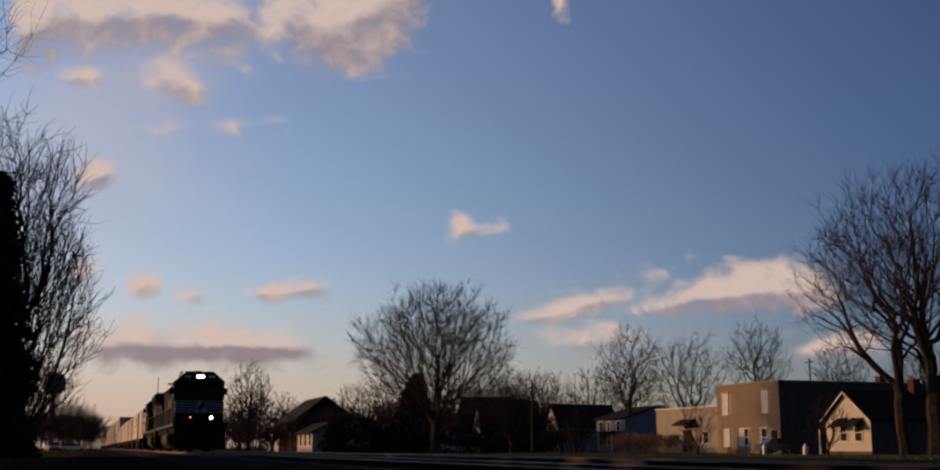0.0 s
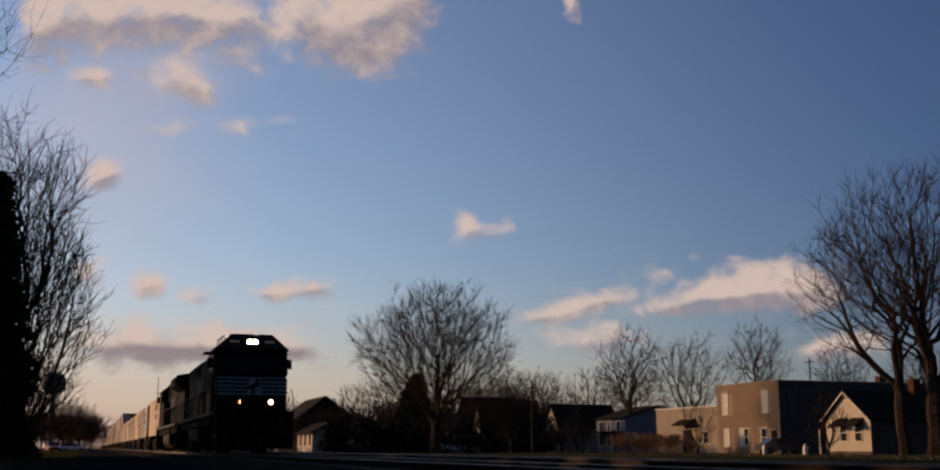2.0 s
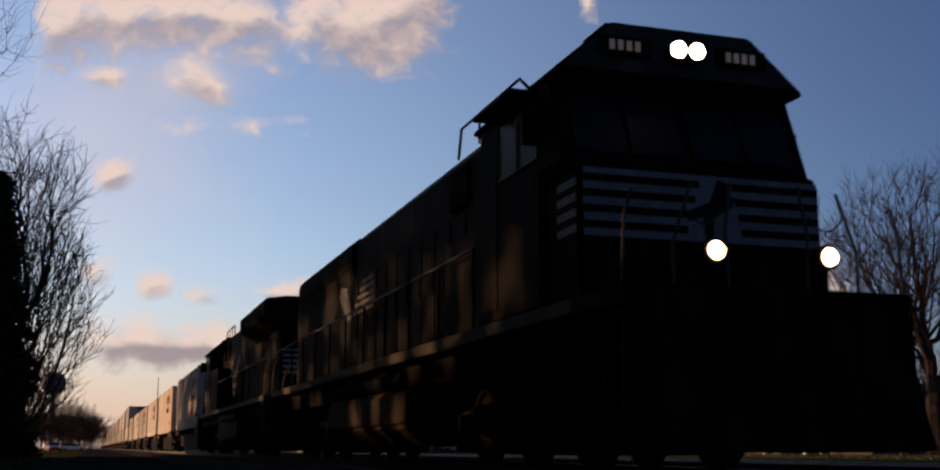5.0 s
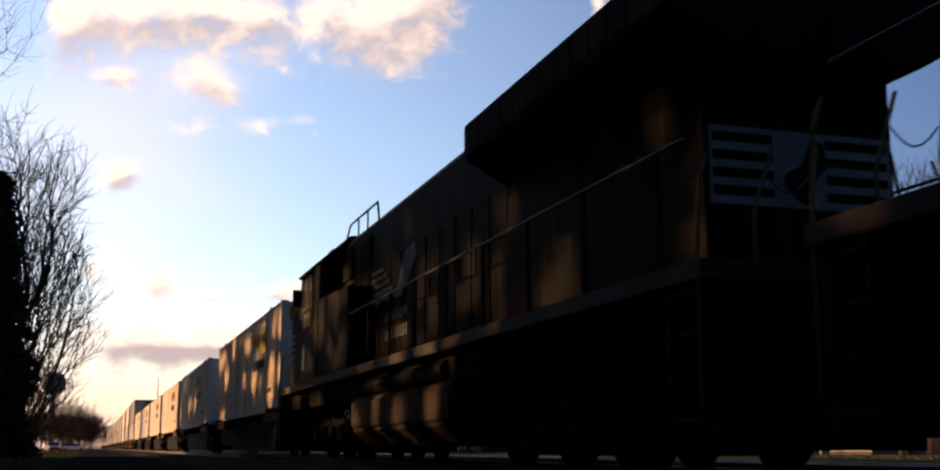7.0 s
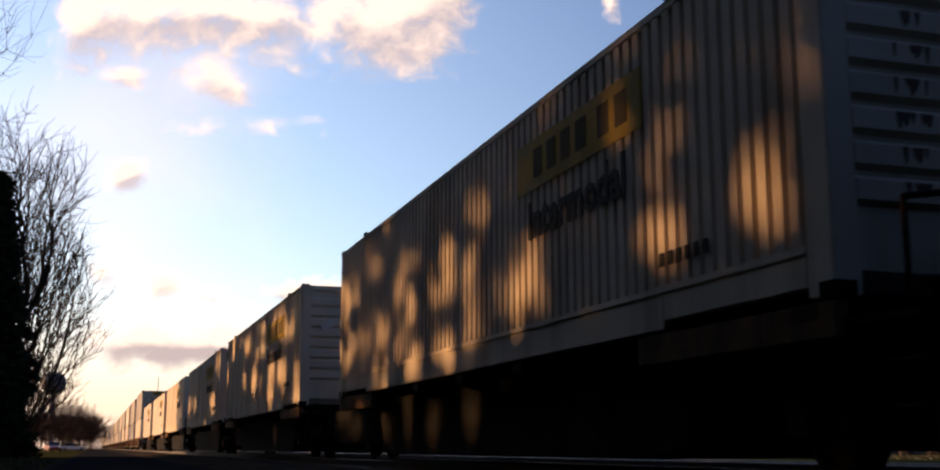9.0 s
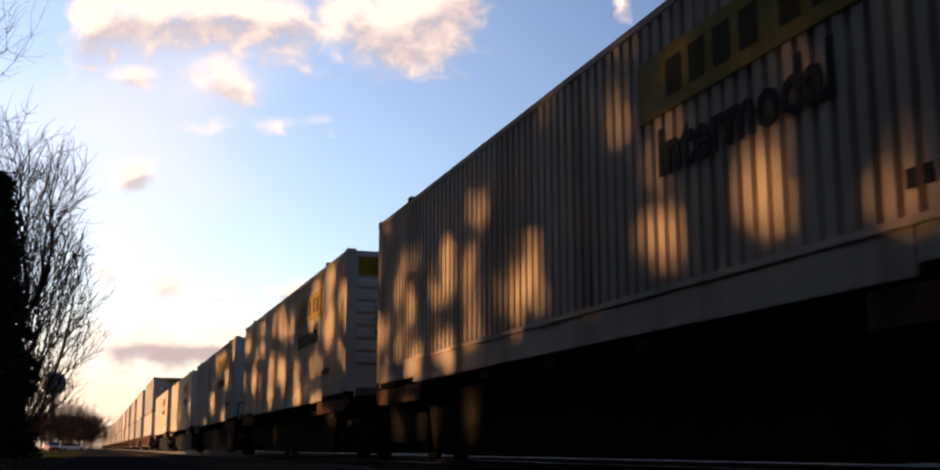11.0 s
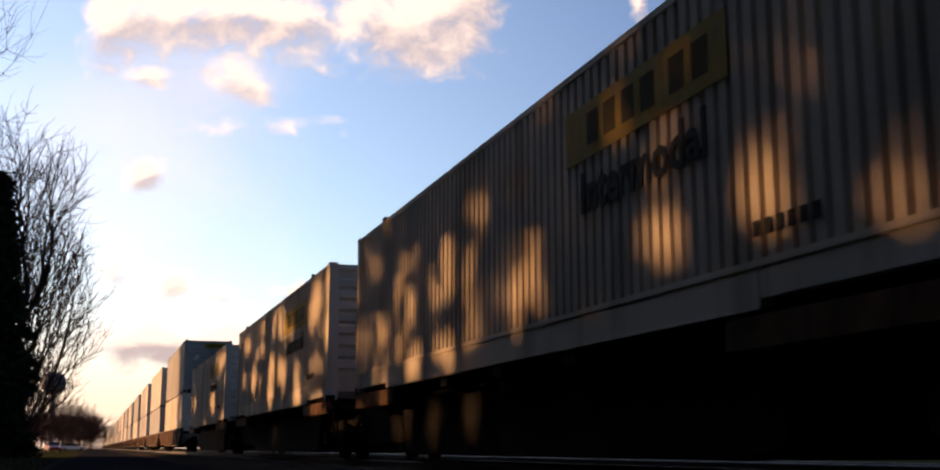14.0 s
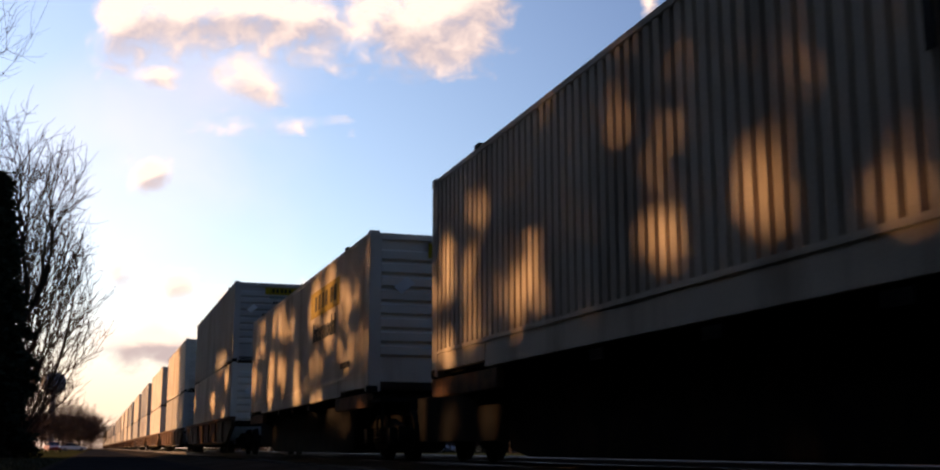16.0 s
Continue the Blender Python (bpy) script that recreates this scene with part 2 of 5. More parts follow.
bed = bmesh.new()
prism(bed, [(3.0, -0.5), (3.1, -0.285), (4.2, -0.15), (12.6, -0.15), (14.3, -0.29), (14.5, -0.5)], -60, 1600, "y")
tagged(part("ballast_bed", bed, BALLAST, None), "grey crushed stone bed under both tracks", "ballast", kind="structure")


def railway(label, x):
    """One track: two rails with head, web and foot, and its ties."""
    top = thing("railway_track", label, "railway track", pose(x, 0, 0), "two parallel tracks", "structure")
    for side in (-0.753, 0.753):
        rail = bmesh.new()
        prism(rail, [(side - 0.033, -0.005), (side - 0.028, 0.0), (side + 0.028, 0.0), (side + 0.033, -0.005)], -60, 1600, "y")
        part("rail_head", rail, STEEL, top, "bright worn steel running surface")
        web = bmesh.new()
        prism(web, [(side - 0.07, -0.17), (side - 0.07, -0.155), (side - 0.012, -0.135), (side - 0.012, -0.04), (side - 0.036, -0.034), (side - 0.033, -0.005), (side + 0.033, -0.005), (side + 0.036, -0.034), (side + 0.012, -0.04), (side + 0.012, -0.135), (side + 0.07, -0.155), (side + 0.07, -0.17)], -60, 1600, "y")
        part("rail_web", web, RAILRUST, top, "rusty rail web and foot")
    bm = bmesh.new()
    prism(bm, [(-1.3, -0.33), (-1.3, -0.16), (-1.28, -0.142), (1.28, -0.142), (1.3, -0.16), (1.3, -0.33)], -0.11, 0.11, "y")
    mesh = finish("tie", bm, TIE)
    for i in range(220):
        shared("tie", mesh, top, pose(random.uniform(-0.03, 0.03), 4 + i * 0.52, random.uniform(-0.012, 0.004), 0, 0, random.uniform(-1, 1)))
    return top


railway("near track with bright rails on dark timber ties", TRACK_X)
railway("far track of worn rails on dark timber ties", 10.75)


# ---- train ----
def wheelset_mesh(r=0.46):
    bm = bmesh.new()
    for s in (-1, 1):
        outline = [(0.68, r + 0.03), (0.71, r + 0.03), (0.72, r), (0.82, r - 0.005), (0.82, r - 0.07), (0.77, r - 0.09), (0.77, 0.16), (0.83, 0.14), (0.83, 0.02)]
        rings = []
        n = 28
        for x, q in outline:
            rings.append([bm.verts.new((s * x, q * math.cos(2 * math.pi * i / n), q * math.sin(2 * math.pi * i / n))) for i in range(n)])
        for a, b in zip(rings, rings[1:]):
            for i in range(n):
                j = (i + 1) % n
                bm.faces.new((a[i], a[j], b[j], b[i]))
        bm.faces.new(rings[0])
        bm.faces.new(rings[-1])
    tube(bm, (-1.0, 0, 0), (1.0, 0, 0), 0.085, sides=10)
    for i in range(3):
        a = 2 * math.pi * i / 3
        box(bm, -0.845, -0.825, 0.05 * math.cos(a) - 0.02, 0.05 * math.cos(a) + 0.02, 0.05 * math.sin(a) - 0.02, 0.05 * math.sin(a) + 0.02)
    return finish("wheelset", bm, UNDER)


WHEELS_CAR, WHEELS_LOCO = wheelset_mesh(0.42), wheelset_mesh(0.52)
SPINNING = []   # (wheelset, place in its bogie, radius, +1 or -1)


def frame_mesh(half, r, loco):
    """A bogie's side frames, transom, springs and axle boxes."""
    bm = bmesh.new()
    for s in (-1, 1):
        x0, x1 = s * 0.92, s * 1.06
        lo, hi = min(x0, x1), max(x0, x1)
        prism(bm, [(-half - 0.25, r - 0.08), (-half - 0.25, r + 0.16), (-half + 0.1, r + 0.22), (-0.45, r + 0.3), (0.45, r + 0.3), (half - 0.1, r + 0.22), (half + 0.25, r + 0.16), (half + 0.25, r - 0.08), (half - 0.25, r - 0.08), (0.35, r - 0.22), (-0.35, r - 0.22), (-half + 0.25, r - 0.08)], lo, hi)
        for y in ((-half, 0, half) if loco else (-half, half)):
            box(bm, s * 1.06 if s > 0 else -1.17, 1.17 if s > 0 else -1.06, y - 0.13, y + 0.13, r - 0.12, r + 0.14)
        for y in ((-half * 0.5, half * 0.5) if loco else (-0.18, 0.0, 0.18)):
            for z in range(5):
                tube(bm, (s * 1.1, y, r - 0.12 + z * 0.06), (s * 1.1, y, r - 0.09 + z * 0.06), 0.075, sides=8)
    box(bm, -0.95, 0.95, -0.16, 0.16, r - 0.1, r + 0.24)
    if loco:
        for y in (-half * 0.5, half * 0.5):
            box(bm, -0.95, 0.95, y - 0.1, y + 0.1, r - 0.02, r + 0.2)
            box(bm, -0.66, 0.66, y - 0.8, y + 0.8, 0.14, 0.82)
            for s in (-1, 1):
                tube(bm, (s * 1.1, y - 0.35, r + 0.12), (s * 1.1, y - 0.02, r + 0.12), 0.06, sides=8)
    return finish("bogie_frame", bm, UNDER)


BOGIE_CAR, BOGIE_LOCO = frame_mesh(0.87, 0.42, False), frame_mesh(1.75, 0.52, True)


def bogie(parent, y, loco=False, turn=1, spin=True):
    r, half = (0.52, 1.75) if loco else (0.42, 0.87)
    b = shared("bogie", BOGIE_LOCO if loco else BOGIE_CAR, parent, pose(0, y, 0), "grimy cast steel bogie")
    for a in ((-half, 0, half) if loco else (-half, half)):
        w = shared("wheelset", WHEELS_LOCO if loco else WHEELS_CAR, b, pose(0, a, r))
        if spin:
            SPINNING.append((w, (0, a, r), r, turn))
    return b


# ---- containers ----
LENGTH, HALF, TALL = 16.15, 1.295, 2.92


def corrugated(side, length):
    """One long side: upright ribs with recessed grooves between two rails."""
    n = round((length - 0.6) / 0.2)
    step = (length - 0.6) / n
    out = [(HALF - 0.12, 0.3)]
    for i in range(n):
        y = 0.3 + i * step
        out += [(HALF - 0.085, y + 0.0), (HALF - 0.085, y + step * 0.24), (HALF - 0.012, y + step * 0.36), (HALF - 0.004, y + step * 0.9)]
    out += [(HALF - 0.085, length - 0.3), (HALF - 0.12, length - 0.3)]
    bm = bmesh.new()
    prism(bm, [(side * x, y) for x, y in out], 0.4, TALL - 0.1, "z")
    return bm


def container(label, paint, length=LENGTH, sign=True, style=0, rusty=False):
    """A ribbed intermodal container standing on z = 0 with its near end at y = 0."""
    c = thing("shipping_container", label, "container", pose(0, 0, 0), "containers on the train")
    part("side_panel", corrugated(-1, length), paint, c, "upright ribbed sheet side")
    part("side_panel", corrugated(1, length), paint, c, "upright ribbed sheet side")
    for s in (-1, 1):
        lo, hi = sorted((s * HALF, s * (HALF - 0.1)))
        pieces("bottom_rail", paint, c, [(lo, hi, 0.3, 2.4, 0.1, 0.4), (lo, hi, 2.4, length - 2.4, 0.02, 0.4), (lo, hi, length - 2.4, length - 0.3, 0.1, 0.4)], bevel=0.008)
        pieces("rail_lip", paint, c, [(lo - 0.014 if s < 0 else lo, hi if s < 0 else hi + 0.014, 0.3, length - 0.3, 0.33, 0.365), (lo - 0.01 if s < 0 else lo, hi if s < 0 else hi + 0.01, 2.4, length - 2.4, 0.02, 0.06)], bevel=0.008)
        boxes("top_rail", paint, c, [(lo, hi, 0.3, length - 0.3, TALL - 0.1, TALL - 0.01)], bevel=0.01)
        for y in (0.0, length - 0.3):
            boxes("corner_post", paint, c, [(min(s * HALF, s * (HALF - 0.22)), max(s * HALF, s * (HALF - 0.22)), y, y + 0.3, 0.02, TALL - 0.03)], bevel=0.012)
            for z in (0.0, TALL - 0.12):
                boxes("corner_casting", UNDER if z == 0 else paint, c, [(min(s * (HALF + 0.005), s * (HALF - 0.18)), max(s * (HALF + 0.005), s * (HALF - 0.18)), y - 0.006 if y == 0 else y + 0.12, y + 0.18 if y == 0 else y + 0.306, z, z + 0.13)], bevel=0.008)
    boxes("roof", paint, c, [(-HALF + 0.1, HALF - 0.1, 0.02, length - 0.02, TALL - 0.07, TALL - 0.025)])
    boxes("floor_frame", UNDER, c, [(-HALF + 0.1, HALF - 0.1, 0.05, length - 0.05, 0.05, 0.2)])
    for y, sgn in ((0.0, -1), (length, 1)):
        bm = bmesh.new()
        lo, hi = sorted((y - sgn * 0.05, y - sgn * 0.12))
        box(bm, -HALF + 0.22, HALF - 0.22, lo, hi, 0.05, TALL - 0.07)
        part("end_panel", bm, paint, c, "flat end sheet")
        for z in (0.62, 0.87, 1.12, 1.37, 1.62, 1.87, 2.12, 2.36):
            lo, hi = sorted((y - sgn * 0.055, y - sgn * 0.0))
            rib = bmesh.new()
            prism(rib, [(y - sgn * 0.05, z + 0.02), (y + sgn * 0.0, z + 0.06), (y + sgn * 0.0, z + 0.2), (y - sgn * 0.05, z + 0.235)], -HALF + 0.22, HALF - 0.22)
            part("end_rib", rib, paint, c)
        boxes("top_sill", paint, c, [(-HALF + 0.22, HALF - 0.22, min(y, y - sgn * 0.08), max(y, y - sgn * 0.08), TALL - 0.14, TALL - 0.05)])
    if sign:
        for s in (-1, 1):
            lo, hi = sorted((s * (HALF - 0.002), s * (HALF + 0.006)))
            board = boxes("signboard", YELLOW, c, [(lo, hi, 2.7, 5.95, 1.9, 2.48)], "yellow brand panel")
            far = s * (HALF + 0.009)
            bars = [(min(far, far - s * 0.006), max(far, far - s * 0.006), y, y + 0.26, 2.03, 2.36) for y in (3.0, 3.4, 3.95, 4.35, 4.75, 5.15)]
            pieces("brand_mark", FADEDINK, board, bars, "dark plain bar of a worn brand mark")
            m = Matrix(((0, 0, s, s * (HALF + 0.004)), (s, 0, 0, 4.33), (0, 1, 0, 1.36), (0, 0, 0, 1)))
            lettering("lettering", "Intermodal", 0.58, INK, c, m)
            small = [(min(far, far - s * 0.006), max(far, far - s * 0.006), 1.6 + i * 0.15, 1.69 + i * 0.15, 0.56, 0.68) for i in range(6)]
            pieces("number_mark", INK, c, small, "small dark mark too worn to read")
    if style == 1:
        boxes("end_signboard", YELLOW, c, [(-HALF + 0.24, HALF - 0.24, -0.012, -0.002, 2.42, 2.76)], "wide yellow brand panel")
        pieces("end_mark", INK, c, [(x, x + 0.13, -0.018, -0.012, 2.5, 2.68) for x in (-0.55, -0.35, -0.02, 0.18, 0.38, 0.58)], "dark plain bar of a brand mark")
    else:
        boxes("end_signboard", YELLOW, c, [(-0.2, 0.95, -0.012, 0.0, 2.47, 2.74)], "small yellow brand panel")
        pieces("end_mark", INK, c, [(x, x + 0.09, -0.018, -0.012, 2.55, 2.68) for x in (0.05, 0.2, 0.36, 0.5, 0.65)], "dark plain bar of a brand mark")
        m = Matrix(((1, 0, 0, 0.38), (0, 0, -1, -0.004), (0, 1, 0, 2.32), (0, 0, 0, 1)))
        lettering("end_lettering", "Intermodal", 0.19, GREENINK, c, m)
    pieces("number_mark", INK, c, [(x, x + 0.07, -0.012, 0.0, 2.13, 2.22) for x in (0.1, 0.2, 0.3, 0.4, 0.62, 0.72, 0.82)], "small dark mark too worn to read")
    if rusty:
        rng = random.Random(3)
        for z in (0.62, 0.87, 1.12, 1.37, 1.62, 1.87):
            bm = bmesh.new()
            for _ in range(5):
                x, w, d = -0.56 + rng.gauss(0, 0.07), rng.uniform(0.012, 0.04), rng.uniform(0.06, 0.13)
                prism(bm, [(x - w, z + 0.2), (x - w * 0.6, z + 0.2 - d * 0.6), (x - w * 0.2, z + 0.2 - d), (x + w * 0.3, z + 0.2 - d * 0.9), (x + w * 0.8, z + 0.2 - d * 0.4), (x + w, z + 0.2)], -0.003 - rng.uniform(0, 0.002), 0.004, "y")
            part("rust_streak", bm, STAIN, c, "rust streak below an end rib")
    if style != 1 and not rusty:
        bm = bmesh.new()
        prism(bm, [(-0.85, 1.9), (-0.6, 2.1), (-0.45, 1.98), (-0.7, 1.78)], -0.012, 0.002, "y")
        part("placard", bm, TRIM, c, "pale hazard placard set on its corner")
    bm = bmesh.new()
    for y in (2.1, length - 2.1):
        box(bm, -HALF - 0.01, -HALF + 0.14, y - 0.09, y + 0.09, TALL - 0.03, TALL + 0.035)
        box(bm, HALF - 0.14, HALF + 0.01, y - 0.09, y + 0.09, TALL - 0.03, TALL + 0.035)
    part("lifting_casting", bm, UNDER, c, "dark lifting sockets on the roof edge")
    return c


# ---- platform cars ----
def spine_car(label, unit, brake_wheel=False, spin=True):
    """One unit of a skeleton platform car: centre sill, cross arms, end platform and one bogie at the near end."""
    c = thing("spine_car", label, "railway car", pose(0, 0, 0), "platform cars of the train")
    bm = bmesh.new()
    prism(bm, [(-0.28, 0.62), (-0.28, 1.08), (0.28, 1.08), (0.28, 0.62), (0.18, 0.55), (-0.18, 0.55)], -0.9, unit - 1.3, "y")
    part("centre_sill", bm, UNDER, c, bevel=0.01)
    bm = bmesh.new()
    prism(bm, [(2.3, 1.08), (14.2, 1.08), (13.8, 0.2), (13.2, 0.12), (3.3, 0.12), (2.7, 0.2)], -0.95, 0.95)
    part("belly_girder", bm, UNDER, c, "deep dark belly girder", bevel=0.02)
    for y in (0.35, 2.6, 6.0, 8.2, 10.4, 13.6, 15.8):
        bm = bmesh.new()
        prism(bm, [(-1.3, 1.06), (-1.3, 1.17), (1.3, 1.17), (1.3, 1.06), (0.3, 0.8), (-0.3, 0.8)], y - 0.16, y + 0.16, "y")
        part("cross_arm", bm, UNDER, c)
    for y0, y1 in ((0.0, 2.9), (13.3, 16.1)):
        for s in (-1, 1):
            lo, hi = sorted((s * 1.3, s * 1.2))
            boxes("side_sill", RUST, c, [(lo, hi, y0, y1, 0.93, 1.18)], "rust-streaked side sill", bevel=0.01)
    pieces("draft_sill", UNDER, c, [(-0.75, 0.75, -0.9, 2.3, 0.5, 1.03), (-0.75, 0.75, 14.2, unit - 1.35, 0.32, 1.03)])
    boxes("end_platform", UNDER, c, [(-1.25, 1.25, -0.75, 0.3, 1.0, 1.06)])
    boxes("coupler", UNDER, c, [(-0.12, 0.12, -2.2, -0.8, 0.72, 0.95)])
    for s in (-1, 1):
        bm = bmesh.new()
        tube(bm, (s * 1.2, -0.7, 0.45), (s * 1.2, -0.7, 1.06), 0.02)
        tube(bm, (s * 1.2, -0.35, 0.45), (s * 1.2, -0.35, 1.06), 0.02)
        for z in (0.47, 0.75):
            tube(bm, (s * 1.2, -0.7, z), (s * 1.2, -0.35, z), 0.016)
        part("step_iron", bm, UNDER, c)
    bogie(c, -0.15, spin=spin)
    if brake_wheel:
        bm = bmesh.new()
        n, cx, cz = 20, -0.25, 1.72
        ring = [Vector((cx + 0.28 * math.cos(2 * math.pi * i / n), -0.5, cz + 0.28 * math.sin(2 * math.pi * i / n))) for i in range(n)]
        for i in range(n):
            tube(bm, ring[i], ring[(i + 1) % n], 0.022, sides=6)
        for i in range(0, n, 4):
            tube(bm, (cx, -0.5, cz), ring[i], 0.014, sides=5)
        part("brake_wheel", bm, UNDER, c, "spoked brake wheel")
        boxes("brake_housing", UNDER, c, [(-0.47, 0.02, -0.44, -0.3, 1.06, 1.9)], bevel=0.03)
        bm = bmesh.new()
        for a, b in (((-1.2, -0.6, 1.06), (-1.2, -0.6, 1.75)), ((-1.2, -0.6, 1.75), (-0.85, -0.6, 1.8)), ((-0.85, -0.6, 1.8), (-0.85, -0.6, 1.06)), ((0.3, -0.6, 1.06), (0.15, -0.6, 2.0)), ((-0.8, -0.6, 1.4), (-0.5, -0.6, 1.4))):
            tube(bm, a, b, 0.022, sides=6)
        part("grab_iron", bm, UNDER, c, "bent grab irons")
    return c


def well_car(label, spin=False):
    """A well car: deep side girders, end decks over the bogies."""
    c = thing("well_car", label, "railway car", pose(0, 0, 0), "well cars of the train")
    for s in (-1, 1):
        lo, hi = sorted((s * 1.48, s * 1.36))
        bm = bmesh.new()
        prism(bm, [(-2.2, 1.18), (18.3, 1.18), (18.3, 0.95), (16.6, 0.42), (-0.5, 0.42), (-2.2, 0.95)], lo, hi)
        part("side_girder", bm, RUST, c, "rust-brown plate girder", bevel=0.012)
        pieces("girder_post", RUST, c, [(min(s * 1.48, s * 1.53), max(s * 1.48, s * 1.53), y, y + 0.1, 0.46, 1.14) for y in np.arange(0.4, 16.2, 2.6)])
        boxes("top_chord", RUST, c, [(min(s * 1.34, s * 1.55), max(s * 1.34, s * 1.55), -2.2, 18.3, 1.18, 1.28)])
    boxes("end_deck", UNDER, c, [(-1.4, 1.4, -3.1, -0.25, 0.98, 1.12)])
    boxes("end_deck", UNDER, c, [(-1.4, 1.4, 16.4, 19.2, 0.98, 1.12)])
    boxes("well_floor", UNDER, c, [(-1.3, 1.3, y, y + 0.5, 0.26, 0.33) for y in (0.1, 4.0, 8.0, 12.0, 15.6)])
    bogie(c, -1.9, spin=spin)
    bogie(c, 18.0, spin=spin)
    return c


# ---- locomotives ----
def locomotive(label, length, wing, lead):
    """A six-axle road diesel. Nose at y = 0, hood end at y = length."""
    c = thing("locomotive", label, "locomotive", pose(0, 0, 0), "two black diesels heading the train")
    turn = 1 if lead else -1
    W = 1.52
    # frame, decks and pilot; ny: the nose stands further out on the trailing engine
    ny = 0.0 if lead else -1.0
    boxes("underframe", UNDER, c, [(-1.3, 1.3, ny - 1.15, length + 0.75, 1.12, 1.5)], bevel=0.02)
    boxes("walkway", SILL, c, [(-W, -1.0, ny, length + 0.8, 1.5, 1.66), (1.0, W, ny, length + 0.8, 1.5, 1.66), (-1.0, 1.0, length, length + 0.8, 1.5, 1.66)], "grey-edged walkway sill", bevel=0.012)
    boxes("front_platform", BLACK, c, [(-W, W, ny - 1.2, ny - 0.02, 1.48, 1.665)], bevel=0.012)
    bm = bmesh.new()
    prism(bm, [(ny - 1.25, 0.18), (ny - 1.5, 0.2), (ny - 1.32, 0.75), (ny - 1.22, 1.5), (ny - 1.12, 1.5)], -1.45, 1.45)
    part("pilot_plow", bm, BLACK, c, "black snow plow under the nose", bevel=0.01)
    bm = bmesh.new()
    prism(bm, [(length + 0.8, 0.3), (length + 0.8, 1.5), (length + 0.7, 1.5), (length + 0.7, 0.3)], -1.4, 1.4)
    part("pilot_plate", bm, BLACK, c)
    for y in (ny - 1.8, length + 0.75):
        boxes("coupler", UNDER, c, [(-0.13, 0.13, y, y + 0.62, 0.74, 1.0), (-0.2, 0.2, y - 0.1, y + 0.2, 0.7, 1.04)], bevel=0.03)
    for s in (-1, 1):
        for y in (ny - 0.95, length + 0.45):
            rows = [(min(s * 1.5, s * 1.2), max(s * 1.5, s * 1.2), y - 0.25, y + 0.25, z, z + 0.035) for z in (0.42, 0.75, 1.08, 1.4)]
            pieces("step_tread", BLACK, c, rows)
            pieces("step_side", BLACK, c, [(min(s * 1.5, s * 1.48), max(s * 1.5, s * 1.48), y - 0.27, y - 0.24, 0.4, 1.5), (min(s * 1.5, s * 1.48), max(s * 1.5, s * 1.48), y + 0.24, y + 0.27, 0.4, 1.5)])
    # nose
    bm = bmesh.new()
    if lead:
        prism(bm, [(-1.41, 1.66), (-1.41, 3.02), (-1.3, 3.1), (1.3, 3.1), (1.41, 3.02), (1.41, 1.66)], 0.0, 0.9, "y")
    else:
        prism(bm, [(-1.0, 1.66), (-1.0, 3.2), (0.3, 3.7), (0.9, 3.7), (0.9, 1.66)], -1.41, 1.41)
    part("nose", bm, BLACK, c, "broad flat black nose", bevel=0.05)
    bars = bmesh.new()
    box(bars, -1.36, 1.36, ny - 0.006, ny, 2.3, 3.0)
    white = part("nose_stripes", bars, STRIPE, c, "white band across the nose")
    rows = []
    for z in (2.38, 2.54, 2.7, 2.86):
        rows += [(-1.36, -0.2 - (z - 2.38) * -0.3, ny - 0.012, ny - 0.006, z, z + 0.075), (0.42 - (z - 2.38) * 0.2, 1.36, ny - 0.012, ny - 0.006, z, z + 0.075)]
    pieces("stripe_gap", BLACK, white, rows)
    bm = bmesh.new()   # the plain dark emblem
    prism(bm, [(0.0, 2.32), (0.08, 2.32), (0.1, 2.55), (0.3, 2.66), (0.36, 2.78), (0.26, 2.8), (0.28, 2.92), (0.16, 2.97), (0.06, 2.72), (-0.18, 2.62), (-0.2, 2.5), (-0.02, 2.56)], ny - 0.018, ny - 0.006, "y")
    part("emblem", bm, INK, white, "plain dark emblem shape")
    boxes("nose_door", BLACK, c, [(-1.2, -0.62, ny - 0.022, ny - 0.004, 1.72, 2.26)], bevel=0.008)
    # cab
    bm = bmesh.new()
    prism(bm, [(0.25, 3.1), (0.62, 4.12), (2.9, 4.12), (2.9, 1.66), (0.9, 1.66), (0.9, 3.1)], -1.47, 1.47)
    part("cab", bm, BLACK, c, "black steel cab", bevel=0.03)
    bm = bmesh.new()
    prism(bm, [(-1.5, 4.1), (-1.5, 4.15), (-0.85, 4.72), (0.85, 4.72), (1.5, 4.15), (1.5, 4.1)], 0.35, 3.1, "y")
    part("cab_roof", bm, BLACK, c, "sloped black cab roof", bevel=0.02)
    for x0, x1 in ((-1.3, -0.72), (-0.66, -0.06), (0.06, 0.66), (0.72, 1.3)):
        bm = bmesh.new()
        prism(bm, [(0.287, 3.24), (0.592, 4.05), (0.575, 4.06), (0.27, 3.245)], x0, x1)
        part("windshield", bm, PANE, c, "dark windshield pane")
